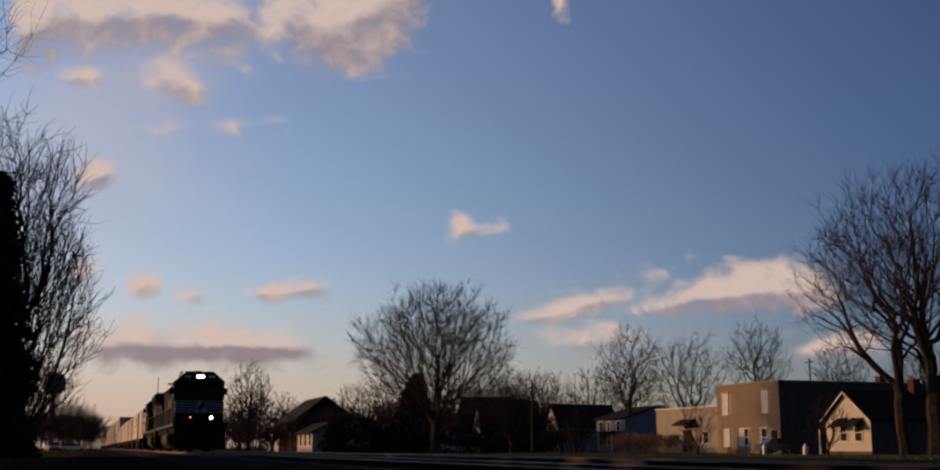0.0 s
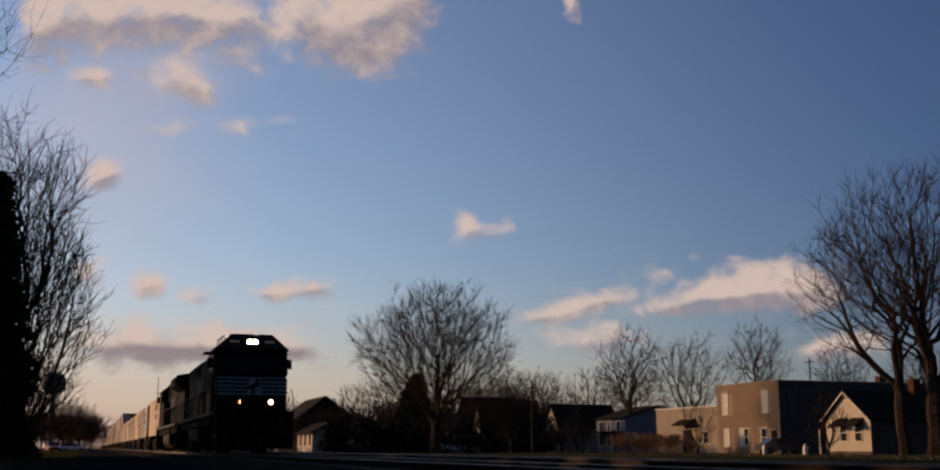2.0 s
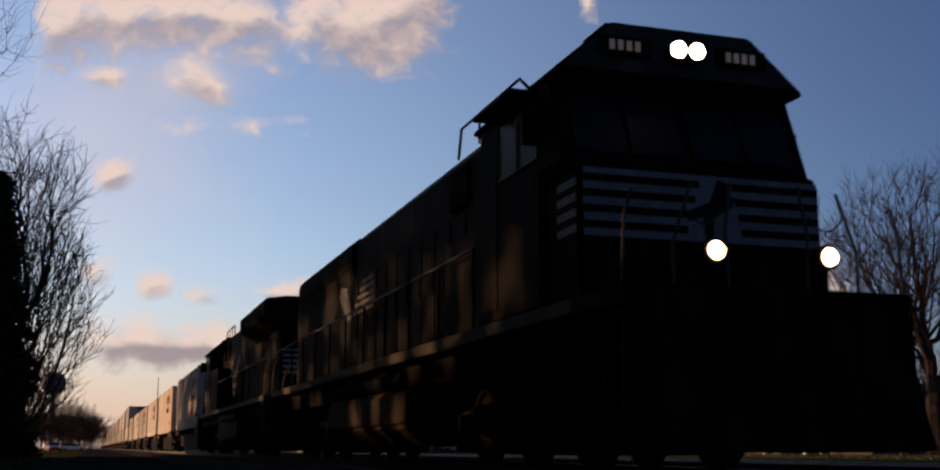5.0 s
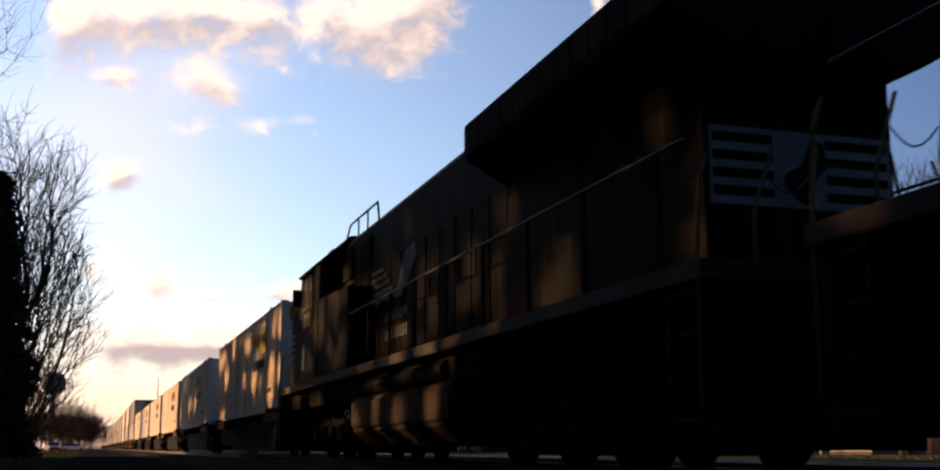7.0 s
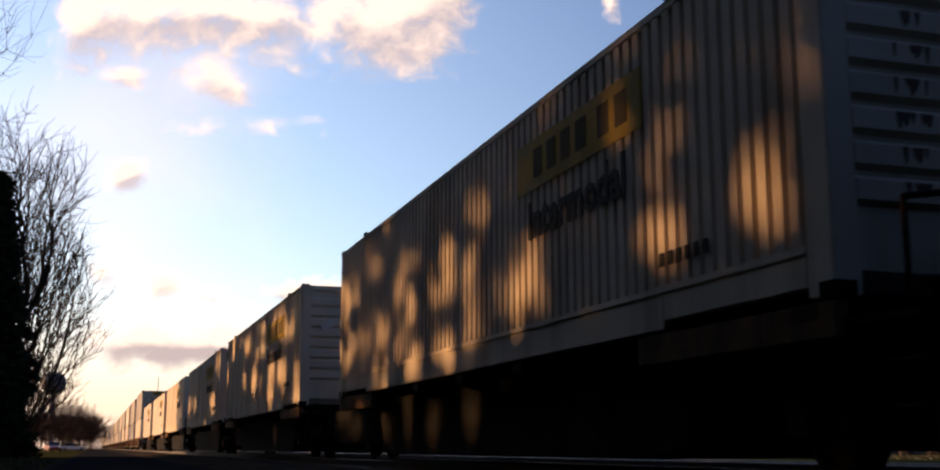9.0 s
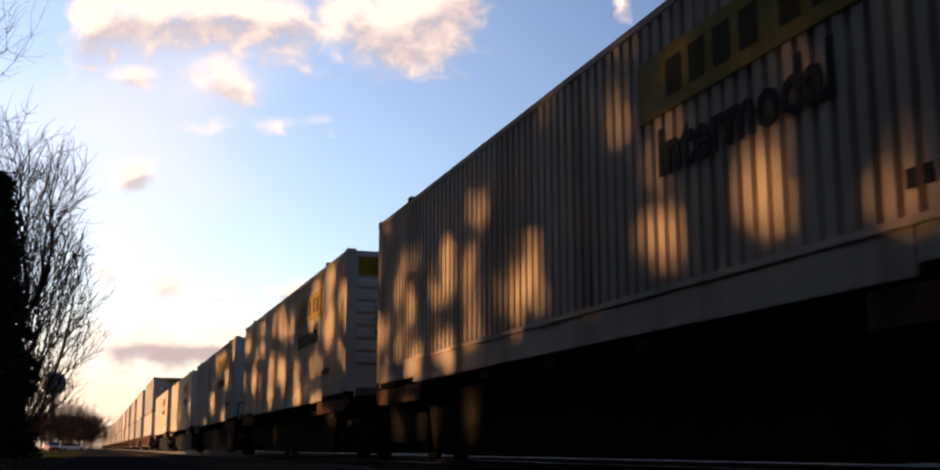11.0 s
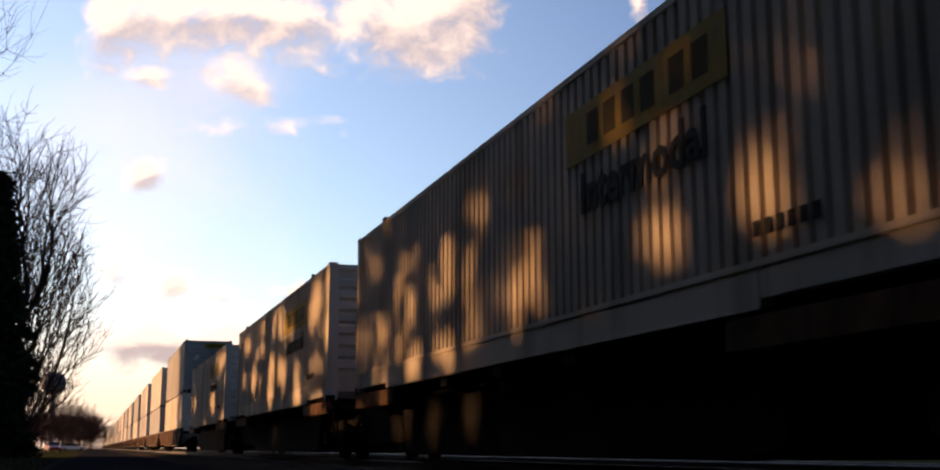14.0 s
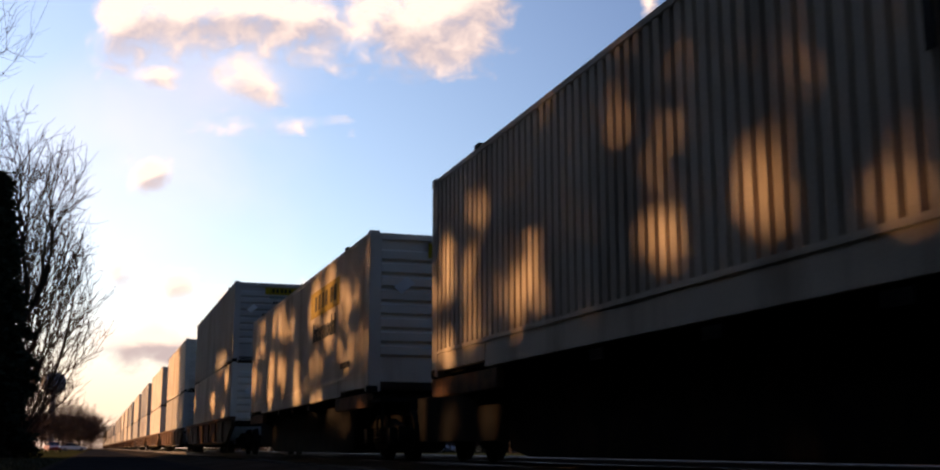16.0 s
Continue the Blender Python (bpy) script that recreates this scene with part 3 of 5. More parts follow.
    for s in (-1, 1):
        lo, hi = sorted((s * 1.468, s * 1.482))
        for y0, y1 in ((0.95, 1.5), (1.58, 2.15)):
            pane = boxes("side_window", PANE, c, [(lo, hi, y0, y1, 3.32, 3.98)], "dark cab window")
            e = s * 1.492
            rim = [(min(s * 1.47, e), max(s * 1.47, e), y0 - 0.03, y1 + 0.03, 3.29, 3.32), (min(s * 1.47, e), max(s * 1.47, e), y0 - 0.03, y1 + 0.03, 3.98, 4.01), (min(s * 1.47, e), max(s * 1.47, e), y0 - 0.03, y0, 3.32, 3.98), (min(s * 1.47, e), max(s * 1.47, e), y1, y1 + 0.03, 3.32, 3.98)]
            boxes("window_rim", RAILPAINT, pane, rim)
        boxes("sunshade", BLACK, c, [(min(s * 1.47, s * 1.8), max(s * 1.47, s * 1.58), 0.9, 2.2, 4.02, 4.05)])
        boxes("mirror", BLACK, c, [(min(s * 1.5, s * 1.7), max(s * 1.5, s * 1.7), 0.8, 0.83, 3.4, 3.8)])
        boxes("cab_door", BLACK, c, [(min(s * 1.466, s * 1.484), max(s * 1.466, s * 1.484), 2.25, 2.8, 1.8, 3.95)], bevel=0.006)
        pieces("nose_side_stripe", STRIPE, c, [(min(s * 1.41, s * 1.417), max(s * 1.41, s * 1.417), ny + 0.06, ny + 0.55, z, z + 0.08) for z in (2.34, 2.5, 2.66, 2.82)])
        if not lead:
            m = Matrix(((0, 0, s, s * 1.474), (s, 0, 0, 1.5), (0, 1, 0, 2.88), (0, 0, 0, 1)))
            lettering("road_number", "7703", 0.42, EMBLEM, c, m)
            boxes("side_hatch", PANE, c, [(min(s * 1.466, s * 1.48), max(s * 1.466, s * 1.48), 0.95, 1.32, 1.95, 2.5)], "dark side hatch")
    # Thin grey panel paints the sky's light onto the roof front.
    bm = bmesh.new()
    prism(bm, [(-1.44, 4.17), (-0.84, 4.69), (0.84, 4.69), (1.44, 4.17)], 0.335, 0.349, "y")
    part("roof_fascia", bm, SKYLIT_FRONT, c, "sloped roof front with sky light put in as grey")
    for x in (-0.55, 0.55):
        boxes("roof_hatch", BLACK, c, [(x - 0.3, x + 0.3, 0.5, 1.1, 4.71, 4.77)], bevel=0.02)
    # lamps
    for x in (-0.11, 0.11):
        bm = bmesh.new()
        tube(bm, (x, 0.35, 4.44), (x, 0.22, 4.44), 0.108, sides=16)
        shell = part("headlight", bm, BLACK, c)
        bm = bmesh.new()
        tube(bm, (x, 0.222, 4.44), (x, 0.212, 4.44), 0.088, sides=16)
        part("lens", bm, LAMP if lead else GLASS, shell, "glaring headlight lens" if lead else "unlit headlight lens")
    for x in (-0.95, 0.45):
        board = boxes("number_board", BLACK, c, [(x - 0.06, x + 0.56, 0.3, 0.36, 4.34, 4.55)], "small number board", bevel=0.006)
        pieces("number_mark", NUMBERS if lead else STRIPE, board, [(x + 0.06 + i * 0.1, x + 0.12 + i * 0.1, 0.292, 0.3, 4.39, 4.5) for i in range(4)])
    for x in (-0.6, 0.6):
        bm = bmesh.new()
        tube(bm, (x, ny - 1.05, 1.98), (x, ny - 1.22, 1.98), 0.12, sides=16)
        box(bm, x - 0.05, x + 0.05, ny - 1.12, ny - 1.05, 1.66, 1.9)
        can = part("ditch_light", bm, BLACK, c)
        bm = bmesh.new()
        tube(bm, (x, ny - 1.22, 1.98), (x, ny - 1.224, 1.98), 0.035, sides=10)
        part("bulb", bm, DIM if lead else GLASS, can, "faint amber bulb" if lead else "unlit bulb")
        # A glowing disc that turns edge-on to stand in for the lamp's flashing.
        bm = bmesh.new()
        tube(bm, (0, 0.0015, 0), (0, -0.0015, 0), 0.088, sides=16)
        lens = part("lens", bm, DITCH if lead else GLASS, can, "lit ditch light lens turned aside to imitate flashing" if lead else "unlit lens")
        place = (x, ny - 1.234, 1.98)
        lens.matrix_basis = pose(*place)
        if lead:
            FLASH_LENSES.append((lens, place, x < 0))
    # hood
    hy0 = 2.9
    bm = bmesh.new()
    ht = 4.55 if lead else 4.67
    prism(bm, [(-0.98, 1.66), (-0.98, ht - 0.25), (-0.75, ht), (0.75, ht), (0.98, ht - 0.25), (0.98, 1.66)], hy0, length - wing + 0.4 if not lead else length - 0.02, "y")
    if not lead:
        prism(bm, [(-0.98, 1.66), (-0.98, 4.2), (-0.75, 4.4), (0.75, 4.4), (0.98, 4.2), (0.98, 1.66)], length - wing + 0.4, length - 0.02, "y")
    part("engine_hood", bm, BLACK, c, "long black engine hood", bevel=0.015)
    y = hy0 + 0.5
    door = bmesh.new()
    box(door, -0.012, 0.012, 0.03, 0.67, 1.85, 3.55)
    box(door, -0.022, 0.022, 0.06, 0.64, 2.4, 2.44)
    box(door, -0.03, 0.03, 0.1, 0.14, 2.6, 2.9)
    dm = finish("hood_door", door, BLACK, 0.004)
    while y < length - wing - 0.8:
        for s in (-1, 1):
            shared("hood_door", dm, c, pose(s * 0.985, y, 0))
        y += 0.78
    # blower bulge, grilles and vents
    if lead:
        pieces("blower_duct", BLACK, c, [(-1.35, -0.98, hy0 + 0.05, hy0 + 1.9, 1.66, 3.0), (0.98, 1.35, hy0 + 0.05, hy0 + 1.9, 1.66, 3.0)], bevel=0.04)
    else:
        for s in (-1, 1):
            lo, hi = sorted((s * 0.98, s * 1.47))
            bm = bmesh.new()
            prism(bm, [(2.9, 1.66), (2.9, 3.35), (5.85, 3.25), (5.85, 1.66)], lo, hi)
            part("equipment_cabinet", bm, BLACK, c, "full-width black cabinet behind the cab", bevel=0.03)
    for s in (-1, 1):
        for k, y in enumerate((hy0 + 0.3, hy0 + 1.9)):
            grille = boxes("intake_grille", UNDER, c, [(min(s * 0.98, s * 1.02), max(s * 0.98, s * 1.02), y, y + 0.9, 3.65, 4.25)])
            pieces("grille_slat", BLACK, grille, [(min(s * 1.02, s * 1.035), max(s * 1.02, s * 1.035), y + 0.02, y + 0.88, 3.68 + i * 0.07, 3.705 + i * 0.07) for i in range(8)])
    # radiator wings
    w0, w1 = (length - wing - 0.6, length - 0.6) if lead else (length - wing + 0.3, length + 0.45)
    reach = 1.06 if lead else 1.54
    bm = bmesh.new()
    prism(bm, [(-0.98, 3.55), (-reach + 0.04, 3.84), (-reach, 3.9), (-reach, 4.3), (-reach + 0.08, 4.38), (-0.9, 4.46), (0.9, 4.46), (reach - 0.08, 4.38), (reach, 4.3), (reach, 3.9), (reach - 0.04, 3.84), (0.98, 3.55)], w0, w1, "y")
    part("radiator_wing", bm, BLACK, c, "black radiator housing on the hood", bevel=0.015)
    for s in (-1, 1):
        pieces("radiator_screen", UNDER, c, [(min(s * reach, s * (reach + 0.01)), max(s * reach, s * (reach + 0.01)), w0 + 0.2 + i * 0.42, w0 + 0.58 + i * 0.42, 3.94, 4.26) for i in range(int((wing - 0.4) / 0.42))])
    # markings on the hood flanks: plain shapes
    for s in (-1, 1):
        at = 3.6 if not lead else 8.5
        lo, hi = sorted((s * 0.982, s * 1.0))
        pieces("flank_stripe", EMBLEM, c, [(lo, hi, at + 2.2, at + 4.0 - 0.22 * i, 2.85 + 0.14 * i, 2.93 + 0.14 * i) for i in range(5)], "thin white stripe")
        bm = bmesh.new()
        prism(bm, [(at + 4.0, 2.8), (at + 4.5, 2.8), (at + 5.4, 3.4), (at + 5.2, 3.6), (at + 4.6, 3.5), (at + 4.3, 3.2)], lo, hi)
        part("flank_emblem", bm, EMBLEM, c, "plain white emblem shape")
        if not lead:
            pieces("flank_mark", EMBLEM, c, [(lo, hi, at + 3.3 + i * 0.2, at + 3.43 + i * 0.2, z, z + 0.2) for z in (2.1, 2.4) for i in range(8)], "plain bar of a white name")
    # hood end
    tail = boxes("hood_end_stripes", STRIPE, c, [(-0.93, 0.93, length - 0.02, length - 0.012, 2.3, 3.0)], "white band with dark bars across the hood end")
    pieces("stripe_gap", BLACK, tail, [(a, b, length - 0.012, length - 0.004, z, z + 0.08) for z in (2.38, 2.54, 2.7, 2.86) for a, b in ((-0.9, -0.25), (0.3, 0.9))])
    bm = bmesh.new()
    prism(bm, [(0.0, 2.34), (-0.1, 2.34), (-0.12, 2.55), (-0.26, 2.7), (-0.22, 2.9), (-0.1, 2.94), (0.0, 2.7), (0.18, 2.6), (0.2, 2.5)], length - 0.012, length, "y")
    part("emblem", bm, INK, tail, "plain dark emblem shape")
    pieces("end_number_mark", EMBLEM, c, [(0.62 - i * 0.28, 0.82 - i * 0.28, length - 0.02, length - 0.01, 3.75, 4.0) for i in range(4)])
    # rails along the walkways
    rail0 = 3.2 if lead else 6.0
    for s in (-1, 1):
        bm = bmesh.new()
        tube(bm, (s * 1.46, rail0, 2.68), (s * 1.46, length + 0.5, 2.68), 0.019, sides=6)
        part("handrail", bm, RAILPAINT, c, "long pale handrail")
        yy = rail0
        post = bmesh.new()
        tube(post, (0, 0, 1.66), (0, 0, 2.68), 0.02, sides=6)
        pm = finish("stanchion", post, BLACK)
        while yy < length + 0.5:
            shared("stanchion", pm, c, pose(s * 1.46, yy, 0))
            yy += 1.55
        for y0, out in ((ny - 1.12, -0.1), (length + 0.72, 0.1)):
            bm = bmesh.new()
            posts = (((1.5, 0.55), (1.5, 1.7), (1.46, 2.3), (1.38, 2.52)), ((0.98, 1.66), (0.98, 2.05), (0.78, 2.62)), ((0.42, 1.66), (0.44, 2.2), (0.36, 2.66)))
            for row in posts:
                for (ax, az), (bx, bz) in zip(row, row[1:]):
                    tube(bm, (s * ax, y0, az), (s * bx, y0, bz), 0.016, sides=6)
            for f in range(6):
                sag = [2.4 - 0.16 * math.sin(math.pi * g / 6) for g in (f, f + 1)]
                tube(bm, (s * (0.44 + 0.072 * f), y0, sag[0]), (s * (0.44 + 0.072 * (f + 1)), y0, sag[1]), 0.008, sides=5)
            part("end_rail", bm, RAILTAN if out > 0 else RAILPAINT, c, "tan bent end handrails with a slack chain" if out > 0 else "dark bent end handrails with a slack chain")
    for s in (-1, 1):
        bm = bmesh.new()
        pts = [(s * 0.86, 2.6, 4.6), (s * 0.86, 3.1, 4.94), (s * 0.86, 5.6, 4.94), (s * 0.86, 5.75, 4.5)]
        for a, b in zip(pts, pts[1:]):
            tube(bm, a, b, 0.022, sides=6)
        for yy in (3.9, 4.75):
            tube(bm, (s * 0.86, yy, 4.5), (s * 0.86, yy, 4.94), 0.018, sides=6)
        part("roof_rail", bm, BLACK, c)
    bm = bmesh.new()
    for yy in (5.5, 7.3, 9.0):
        tube(bm, (0.2, yy, 4.5), (0.2, yy, 4.72), 0.35, 0.3, sides=16)
    part("roof_fan", bm, UNDER, c)
    boxes("air_horn", UNDER, c, [(-0.25, 0.25, 1.4, 1.75, 4.72, 4.86), (-0.6, -0.35, 1.0, 1.5, 4.72, 4.78), (0.35, 0.6, 1.0, 1.5, 4.72, 4.78)], bevel=0.03)
    # tank and bogies
    bm = bmesh.new()
    mid = length / 2
    prism(bm, [(-1.42, 1.08), (-1.42, 0.55), (-1.1, 0.25), (1.1, 0.25), (1.42, 0.55), (1.42, 1.08), (1.2, 1.14), (-1.2, 1.14)], mid - 3.1, mid + 3.1, "y")
    part("fuel_tank", bm, TANK, c, "black fuel tank slung between the bogies", bevel=0.05)
    pieces("piping_trunk", UNDER, c, [(-0.62, 0.62, 5.1, mid - 3.1, 0.16, 1.12), (-0.62, 0.62, mid + 3.1, length - 5.6, 0.16, 1.12), (-0.62, 0.62, -1.0, 0.5, 0.2, 1.12), (-0.62, 0.62, length - 0.9, length + 0.6, 0.2, 1.12), (-0.6, 0.6, 0.5, length - 0.9, 0.8, 1.118)])
    for s in (-1, 1):
        bm = bmesh.new()
        tube(bm, (s * 1.28, mid - 2.6, 1.28), (s * 1.28, mid + 2.6, 1.28), 0.14, sides=14)
        part("air_reservoir", bm, BLACK, c)
    bogie(c, 2.9, True, turn)
    bogie(c, length - 3.4, True, turn)
    return c


FLASH_LENSES = []   # (lens, place, whether it is the street-side one)
MOVERS = []   # (thing, x, y at the start, z, turn about z)


def set_off(ob, y, z=0.0, turn=0):
    ob.matrix_basis = pose(TRACK_X, y, z, 0, 0, turn)
    MOVERS.append((ob, TRACK_X, y, z, turn))


lead_loco = locomotive("black diesel locomotive with lit headlights and striped nose", 19.3, 6.3, True)
set_off(lead_loco, 70.2)
trail_loco = locomotive("black diesel locomotive coupled backwards behind the first", 18.35, 5.4, False)
set_off(trail_loco, 110.8, 0, 180)

# white and grey boxes one high on skeleton cars
PLAN = [(114.3, 0, 1), (135.1, 1, 0), (153.9, 2, 1), (172.8, 1, 0), (191.7, 3, 0), (211.9, 1, 0)]
first = {0: container("white ribbed container with rusty yellow-signed end", WHITE, style=1, rusty=True),
         1: container("white ribbed container with small yellow sign and placard", WHITE, style=0),
         2: container("dingy white ribbed container with wide yellow end panel", WHITE, style=1, rusty=True),
         3: container("dingy white ribbed container streaked with rust", WHITE, style=0, rusty=True)}
used = set()
for k, (y, look_of, wheel) in enumerate(PLAN):
    ob = first[look_of] if look_of not in used else copy_thing(first[look_of], pose(0, 0, 0))
    used.add(look_of)
    set_off(ob, y, 1.19)
    gap = (PLAN[k + 1][0] if k + 1 < len(PLAN) else y + 19.0) - y
    set_off(spine_car("dark skeleton platform car carrying one container", gap, brake_wheel=(k in (0, 3)), spin=(k < 6)), y)
grey_box = container("grey ribbed container stacked two high in a well car", GREY, sign=False)
white_box = container("weathered white ribbed container stacked in a well car", WHITE, sign=False)
fresh = {id(grey_box), id(white_box)}
well = well_car("rust-brown well car carrying two stacked containers")
y, k = 233.7, 0
while y < 860:
    for z, src in ((0.34, white_box if k % 3 != 1 else grey_box), (0.34 + TALL + 0.02, (grey_box, white_box, white_box, grey_box, white_box)[k % 5])):
        if k > 2 and z > 1 and k % 4 == 3 and y > 420:
            continue
        ob = src if id(src) in fresh else copy_thing(src, pose(0, 0, 0))
        fresh.discard(id(src))
        set_off(ob, y, z)
    set_off(well if k == 0 else copy_thing(well, pose(0, 0, 0)), y)
    y, k = y + 23.2, k + 1


# ---- trees ----
def grow(rng, segs, p, way, length, r, level, top, lift=0.12, kids=(4, 4, 4, 3), wander=0.2, spread=(0.4, 0.95)):
    """Adds one limb and its side branches to segs as (level, from, to, radius, radius)."""
    steps = max(2, 5 - level)
    tips = []
    for i in range(steps):
        way = (way + Vector((rng.uniform(-wander, wander), rng.uniform(-wander, wander), rng.uniform(-wander, wander) + lift * (1.35 - 0.42 * level)))).normalized()
        q = p + way * (length / steps)
        r2 = r * (0.86 if level else 0.9)
        segs.append((level, p, q, r, r2))
        p, r = q, r2
        if i >= (1 if level else steps - 3):
            tips.append((p, way.copy(), r))
    if level >= top:
        return
    n = kids[min(level, len(kids) - 1)]
    for j in range(n + 1):
        at, w, rr = tips[-1] if j == n else tips[rng.randrange(len(tips))]
        a = rng.uniform(*spread) * (0.6 if j == n else 1.0)
        side = w.orthogonal().normalized()
        side.rotate(Matrix.Rotation(rng.uniform(0, 6.283), 3, w))
        nw = (w * math.cos(a) + side * math.sin(a)).normalized()
        grow(rng, segs, at, nw, length * rng.uniform(0.5, 0.78), max(rr * rng.uniform(0.42, 0.62), 0.005), level + 1, top, lift, kids, wander, spread)


def limbs(name, segs, mat, parent, thin):
    verts, faces = [], []
    for level, p, q, r, r2 in segs:
        r, r2 = max(r, thin), max(r2, thin * 0.8)
        sides = 7 if level < 2 else 3
        w = (q - p).normalized()
        u = w.orthogonal().normalized()
        v = w.cross(u)
        o = len(verts)
        for c, s in ((p, r), (q + w * r2 * 0.3, r2)):
            for i in range(sides):
                a = 6.28318 * i / sides
                verts.append(c + (u * math.cos(a) + v * math.sin(a)) * s)
        for i in range(sides):
            j = (i + 1) % sides
            faces.append((o + i, o + j, o + sides + j, o + sides + i))
        faces.append(tuple(o + sides + i for i in range(sides)))
    return raw(name, verts, faces, mat, parent)


def rods(name, p, q, r, r2, sides, mat, parent):
    """Tapered rods from p to q, all in one mesh."""
    p, q = np.asarray(p, float), np.asarray(q, float)
    r, r2 = np.asarray(r, float), np.asarray(r2, float)
    w = q - p
    w /= np.maximum(np.linalg.norm(w, axis=1, keepdims=True), 1e-6)
    side = np.where(np.abs(w[:, 2:3]) > 0.9, np.array([[1.0, 0, 0]]), np.array([[0, 0, 1.0]]))
    u = np.cross(w, side)
    u /= np.linalg.norm(u, axis=1, keepdims=True)
    v = np.cross(w, u)
    ang = np.arange(sides) * 2 * np.pi / sides
    ring = u[:, None, :] * np.cos(ang)[None, :, None] + v[:, None, :] * np.sin(ang)[None, :, None]
    verts = np.concatenate([p[:, None, :] + ring * r[:, None, None], (q + w * r2[:, None] * 0.3)[:, None, :] + ring * r2[:, None, None]], axis=1).reshape(-1, 3)
    i = np.arange(sides)
    j = (i + 1) % sides
    one = np.stack([i, j, j + sides, i + sides], axis=1)
    faces = (np.arange(len(p))[:, None, None] * 2 * sides + one[None]).reshape(-1, 4)
    return raw(name, verts.tolist(), faces.tolist(), mat, parent)


def bare_tree(label, x, y, height, seed, trunk=0.22, fork=0.2, low=0.25, width=8.0, n=600, thin=0.012, lean=(0.0, 0.0), reach=0.45, twigs=4, z=-0.36, bark=None, group="bare winter trees"):
    """A leafless tree: limbs grow from the fork through its crown's space, branch by branch, and end in fine twigs.
    low: where the crown begins; reach: how straight the limbs run out from the fork."""
    rng = np.random.default_rng(seed)
    t = thing("tree", label, "tree", pose(x, y, z), group)
    bole = [np.array([0.0, 0.0, 0.0])]
    steps = 6
    for i in range(1, steps + 1):
        f = i / steps * fork
        bole.append(np.array([lean[0] * f * 0.5 + rng.normal(0, trunk * 0.12), lean[1] * f * 0.5 + rng.normal(0, trunk * 0.12), height * f]))
    # places in the crown for limbs to grow to
    d = rng.normal(size=(n, 3))
    d /= np.linalg.norm(d, axis=1, keepdims=True)
    bulge = np.array([1 + 0.22 * noise.noise((a * 2.2 + seed, b * 2.2, c * 2.2)) + 0.12 * noise.noise((a * 5 + seed, b * 5, c * 5)) for a, b, c in d])
    rad = rng.random(n) ** 0.42 * bulge
    mid = height * (low + (1 - low) * 0.48)
    up, down = height - mid, mid - height * low
    pts = d * rad[:, None] * np.array([width / 2, width / 2, 1.0])
    pts[:, 2] = np.where(pts[:, 2] > 0, pts[:, 2] * up, pts[:, 2] * down) + mid
    pts[:, :2] += np.array(lean)[None] * (pts[:, 2:3] / height)
    pts[:, 2] = np.minimum(pts[:, 2], height * 1.02)
    order = np.argsort(np.linalg.norm(pts - bole[-1], axis=1))
    cap = n * 7 + 20
    P, D, L, par = np.zeros((cap, 3)), np.zeros((cap, 3)), np.zeros(cap), np.full(cap, -1)
    m = len(bole)
    for i, b in enumerate(bole):
        P[i], D[i], par[i] = b, (0, 0, 1), i - 1
    first = m - 2
    seg = height * 0.05
    for k in order:
        e = pts[k]
        v = e - P[first:m]
        dist = np.linalg.norm(v, axis=1) + 1e-6
        turn = 1 - (v * D[first:m]).sum(1) / dist
        c = first + int(np.argmin(dist * (1 + 0.75 * turn) + reach * L[first:m]))
        gap = np.linalg.norm(e - P[c])
        if gap < height * 0.008 or m > cap - 12:
            continue
        cuts = min(6, max(1, int(gap / seg)))
        a, da = P[c].copy(), D[c].copy()
        de = e - a + np.array([0, 0, gap * 0.25])
        last = c
        for i in range(1, cuts + 1):
            f = i / cuts
            h1, h2, h3, h4 = 2 * f ** 3 - 3 * f ** 2 + 1, f ** 3 - 2 * f ** 2 + f, -2 * f ** 3 + 3 * f ** 2, f ** 3 - f ** 2
            q = h1 * a + h2 * da * gap * 0.5 + h3 * e + h4 * de * 0.5 + (rng.normal(0, gap * 0.02, 3) if i < cuts else 0)
            way = q - P[last]
            size = np.linalg.norm(way) + 1e-6
            P[m], D[m], L[m], par[m] = q, way / size, L[last] + size, last
            last = m
            m += 1
    P, D, par = P[:m], D[:m], par[:m]
    load, tips = np.zeros(m), np.zeros(m)
    has_child = np.zeros(m, bool)
    has_child[par[1:]] = True
    for i in range(m - 1, 0, -1):
        if not has_child[i]:
            load[i], tips[i] = 1.0, 1
        load[par[i]] += load[i]
        tips[par[i]] += tips[i]
    rr = np.maximum(load, 1) ** (1 / 2.1)
    rr = thin + (rr - 1) / (rr[1] - 1) * (trunk - thin)
    rr[0], rr[1] = trunk * 1.45, trunk * 1.1
    kid = np.arange(1, m)
    start = np.minimum(rr[par[kid]], rr[kid] * 1.35)
    thick = rr[kid] > max(trunk * 0.16, thin * 1.5)
    rods("trunk", P[par[kid]][thick], P[kid][thick], start[thick], rr[kid][thick], 7, bark or BARK, t)
    fine = ~thick
    young = np.nonzero(tips <= 3)[0]
    young = young[young > len(bole)]
    src = np.repeat(young, twigs)
    way = D[src] + rng.normal(0, 0.42, (len(src), 3)) + np.array([0, 0, 0.22])
    way /= np.linalg.norm(way, axis=1, keepdims=True)
    size = height * 0.055 * rng.uniform(0.45, 1.15, len(src))
    tip = P[src] + way * size[:, None]
    bend = way + rng.normal(0, 0.35, way.shape) + np.array([0, 0, 0.2])
    bend /= np.linalg.norm(bend, axis=1, keepdims=True)
    tip2 = tip + bend * (size * 0.6)[:, None]
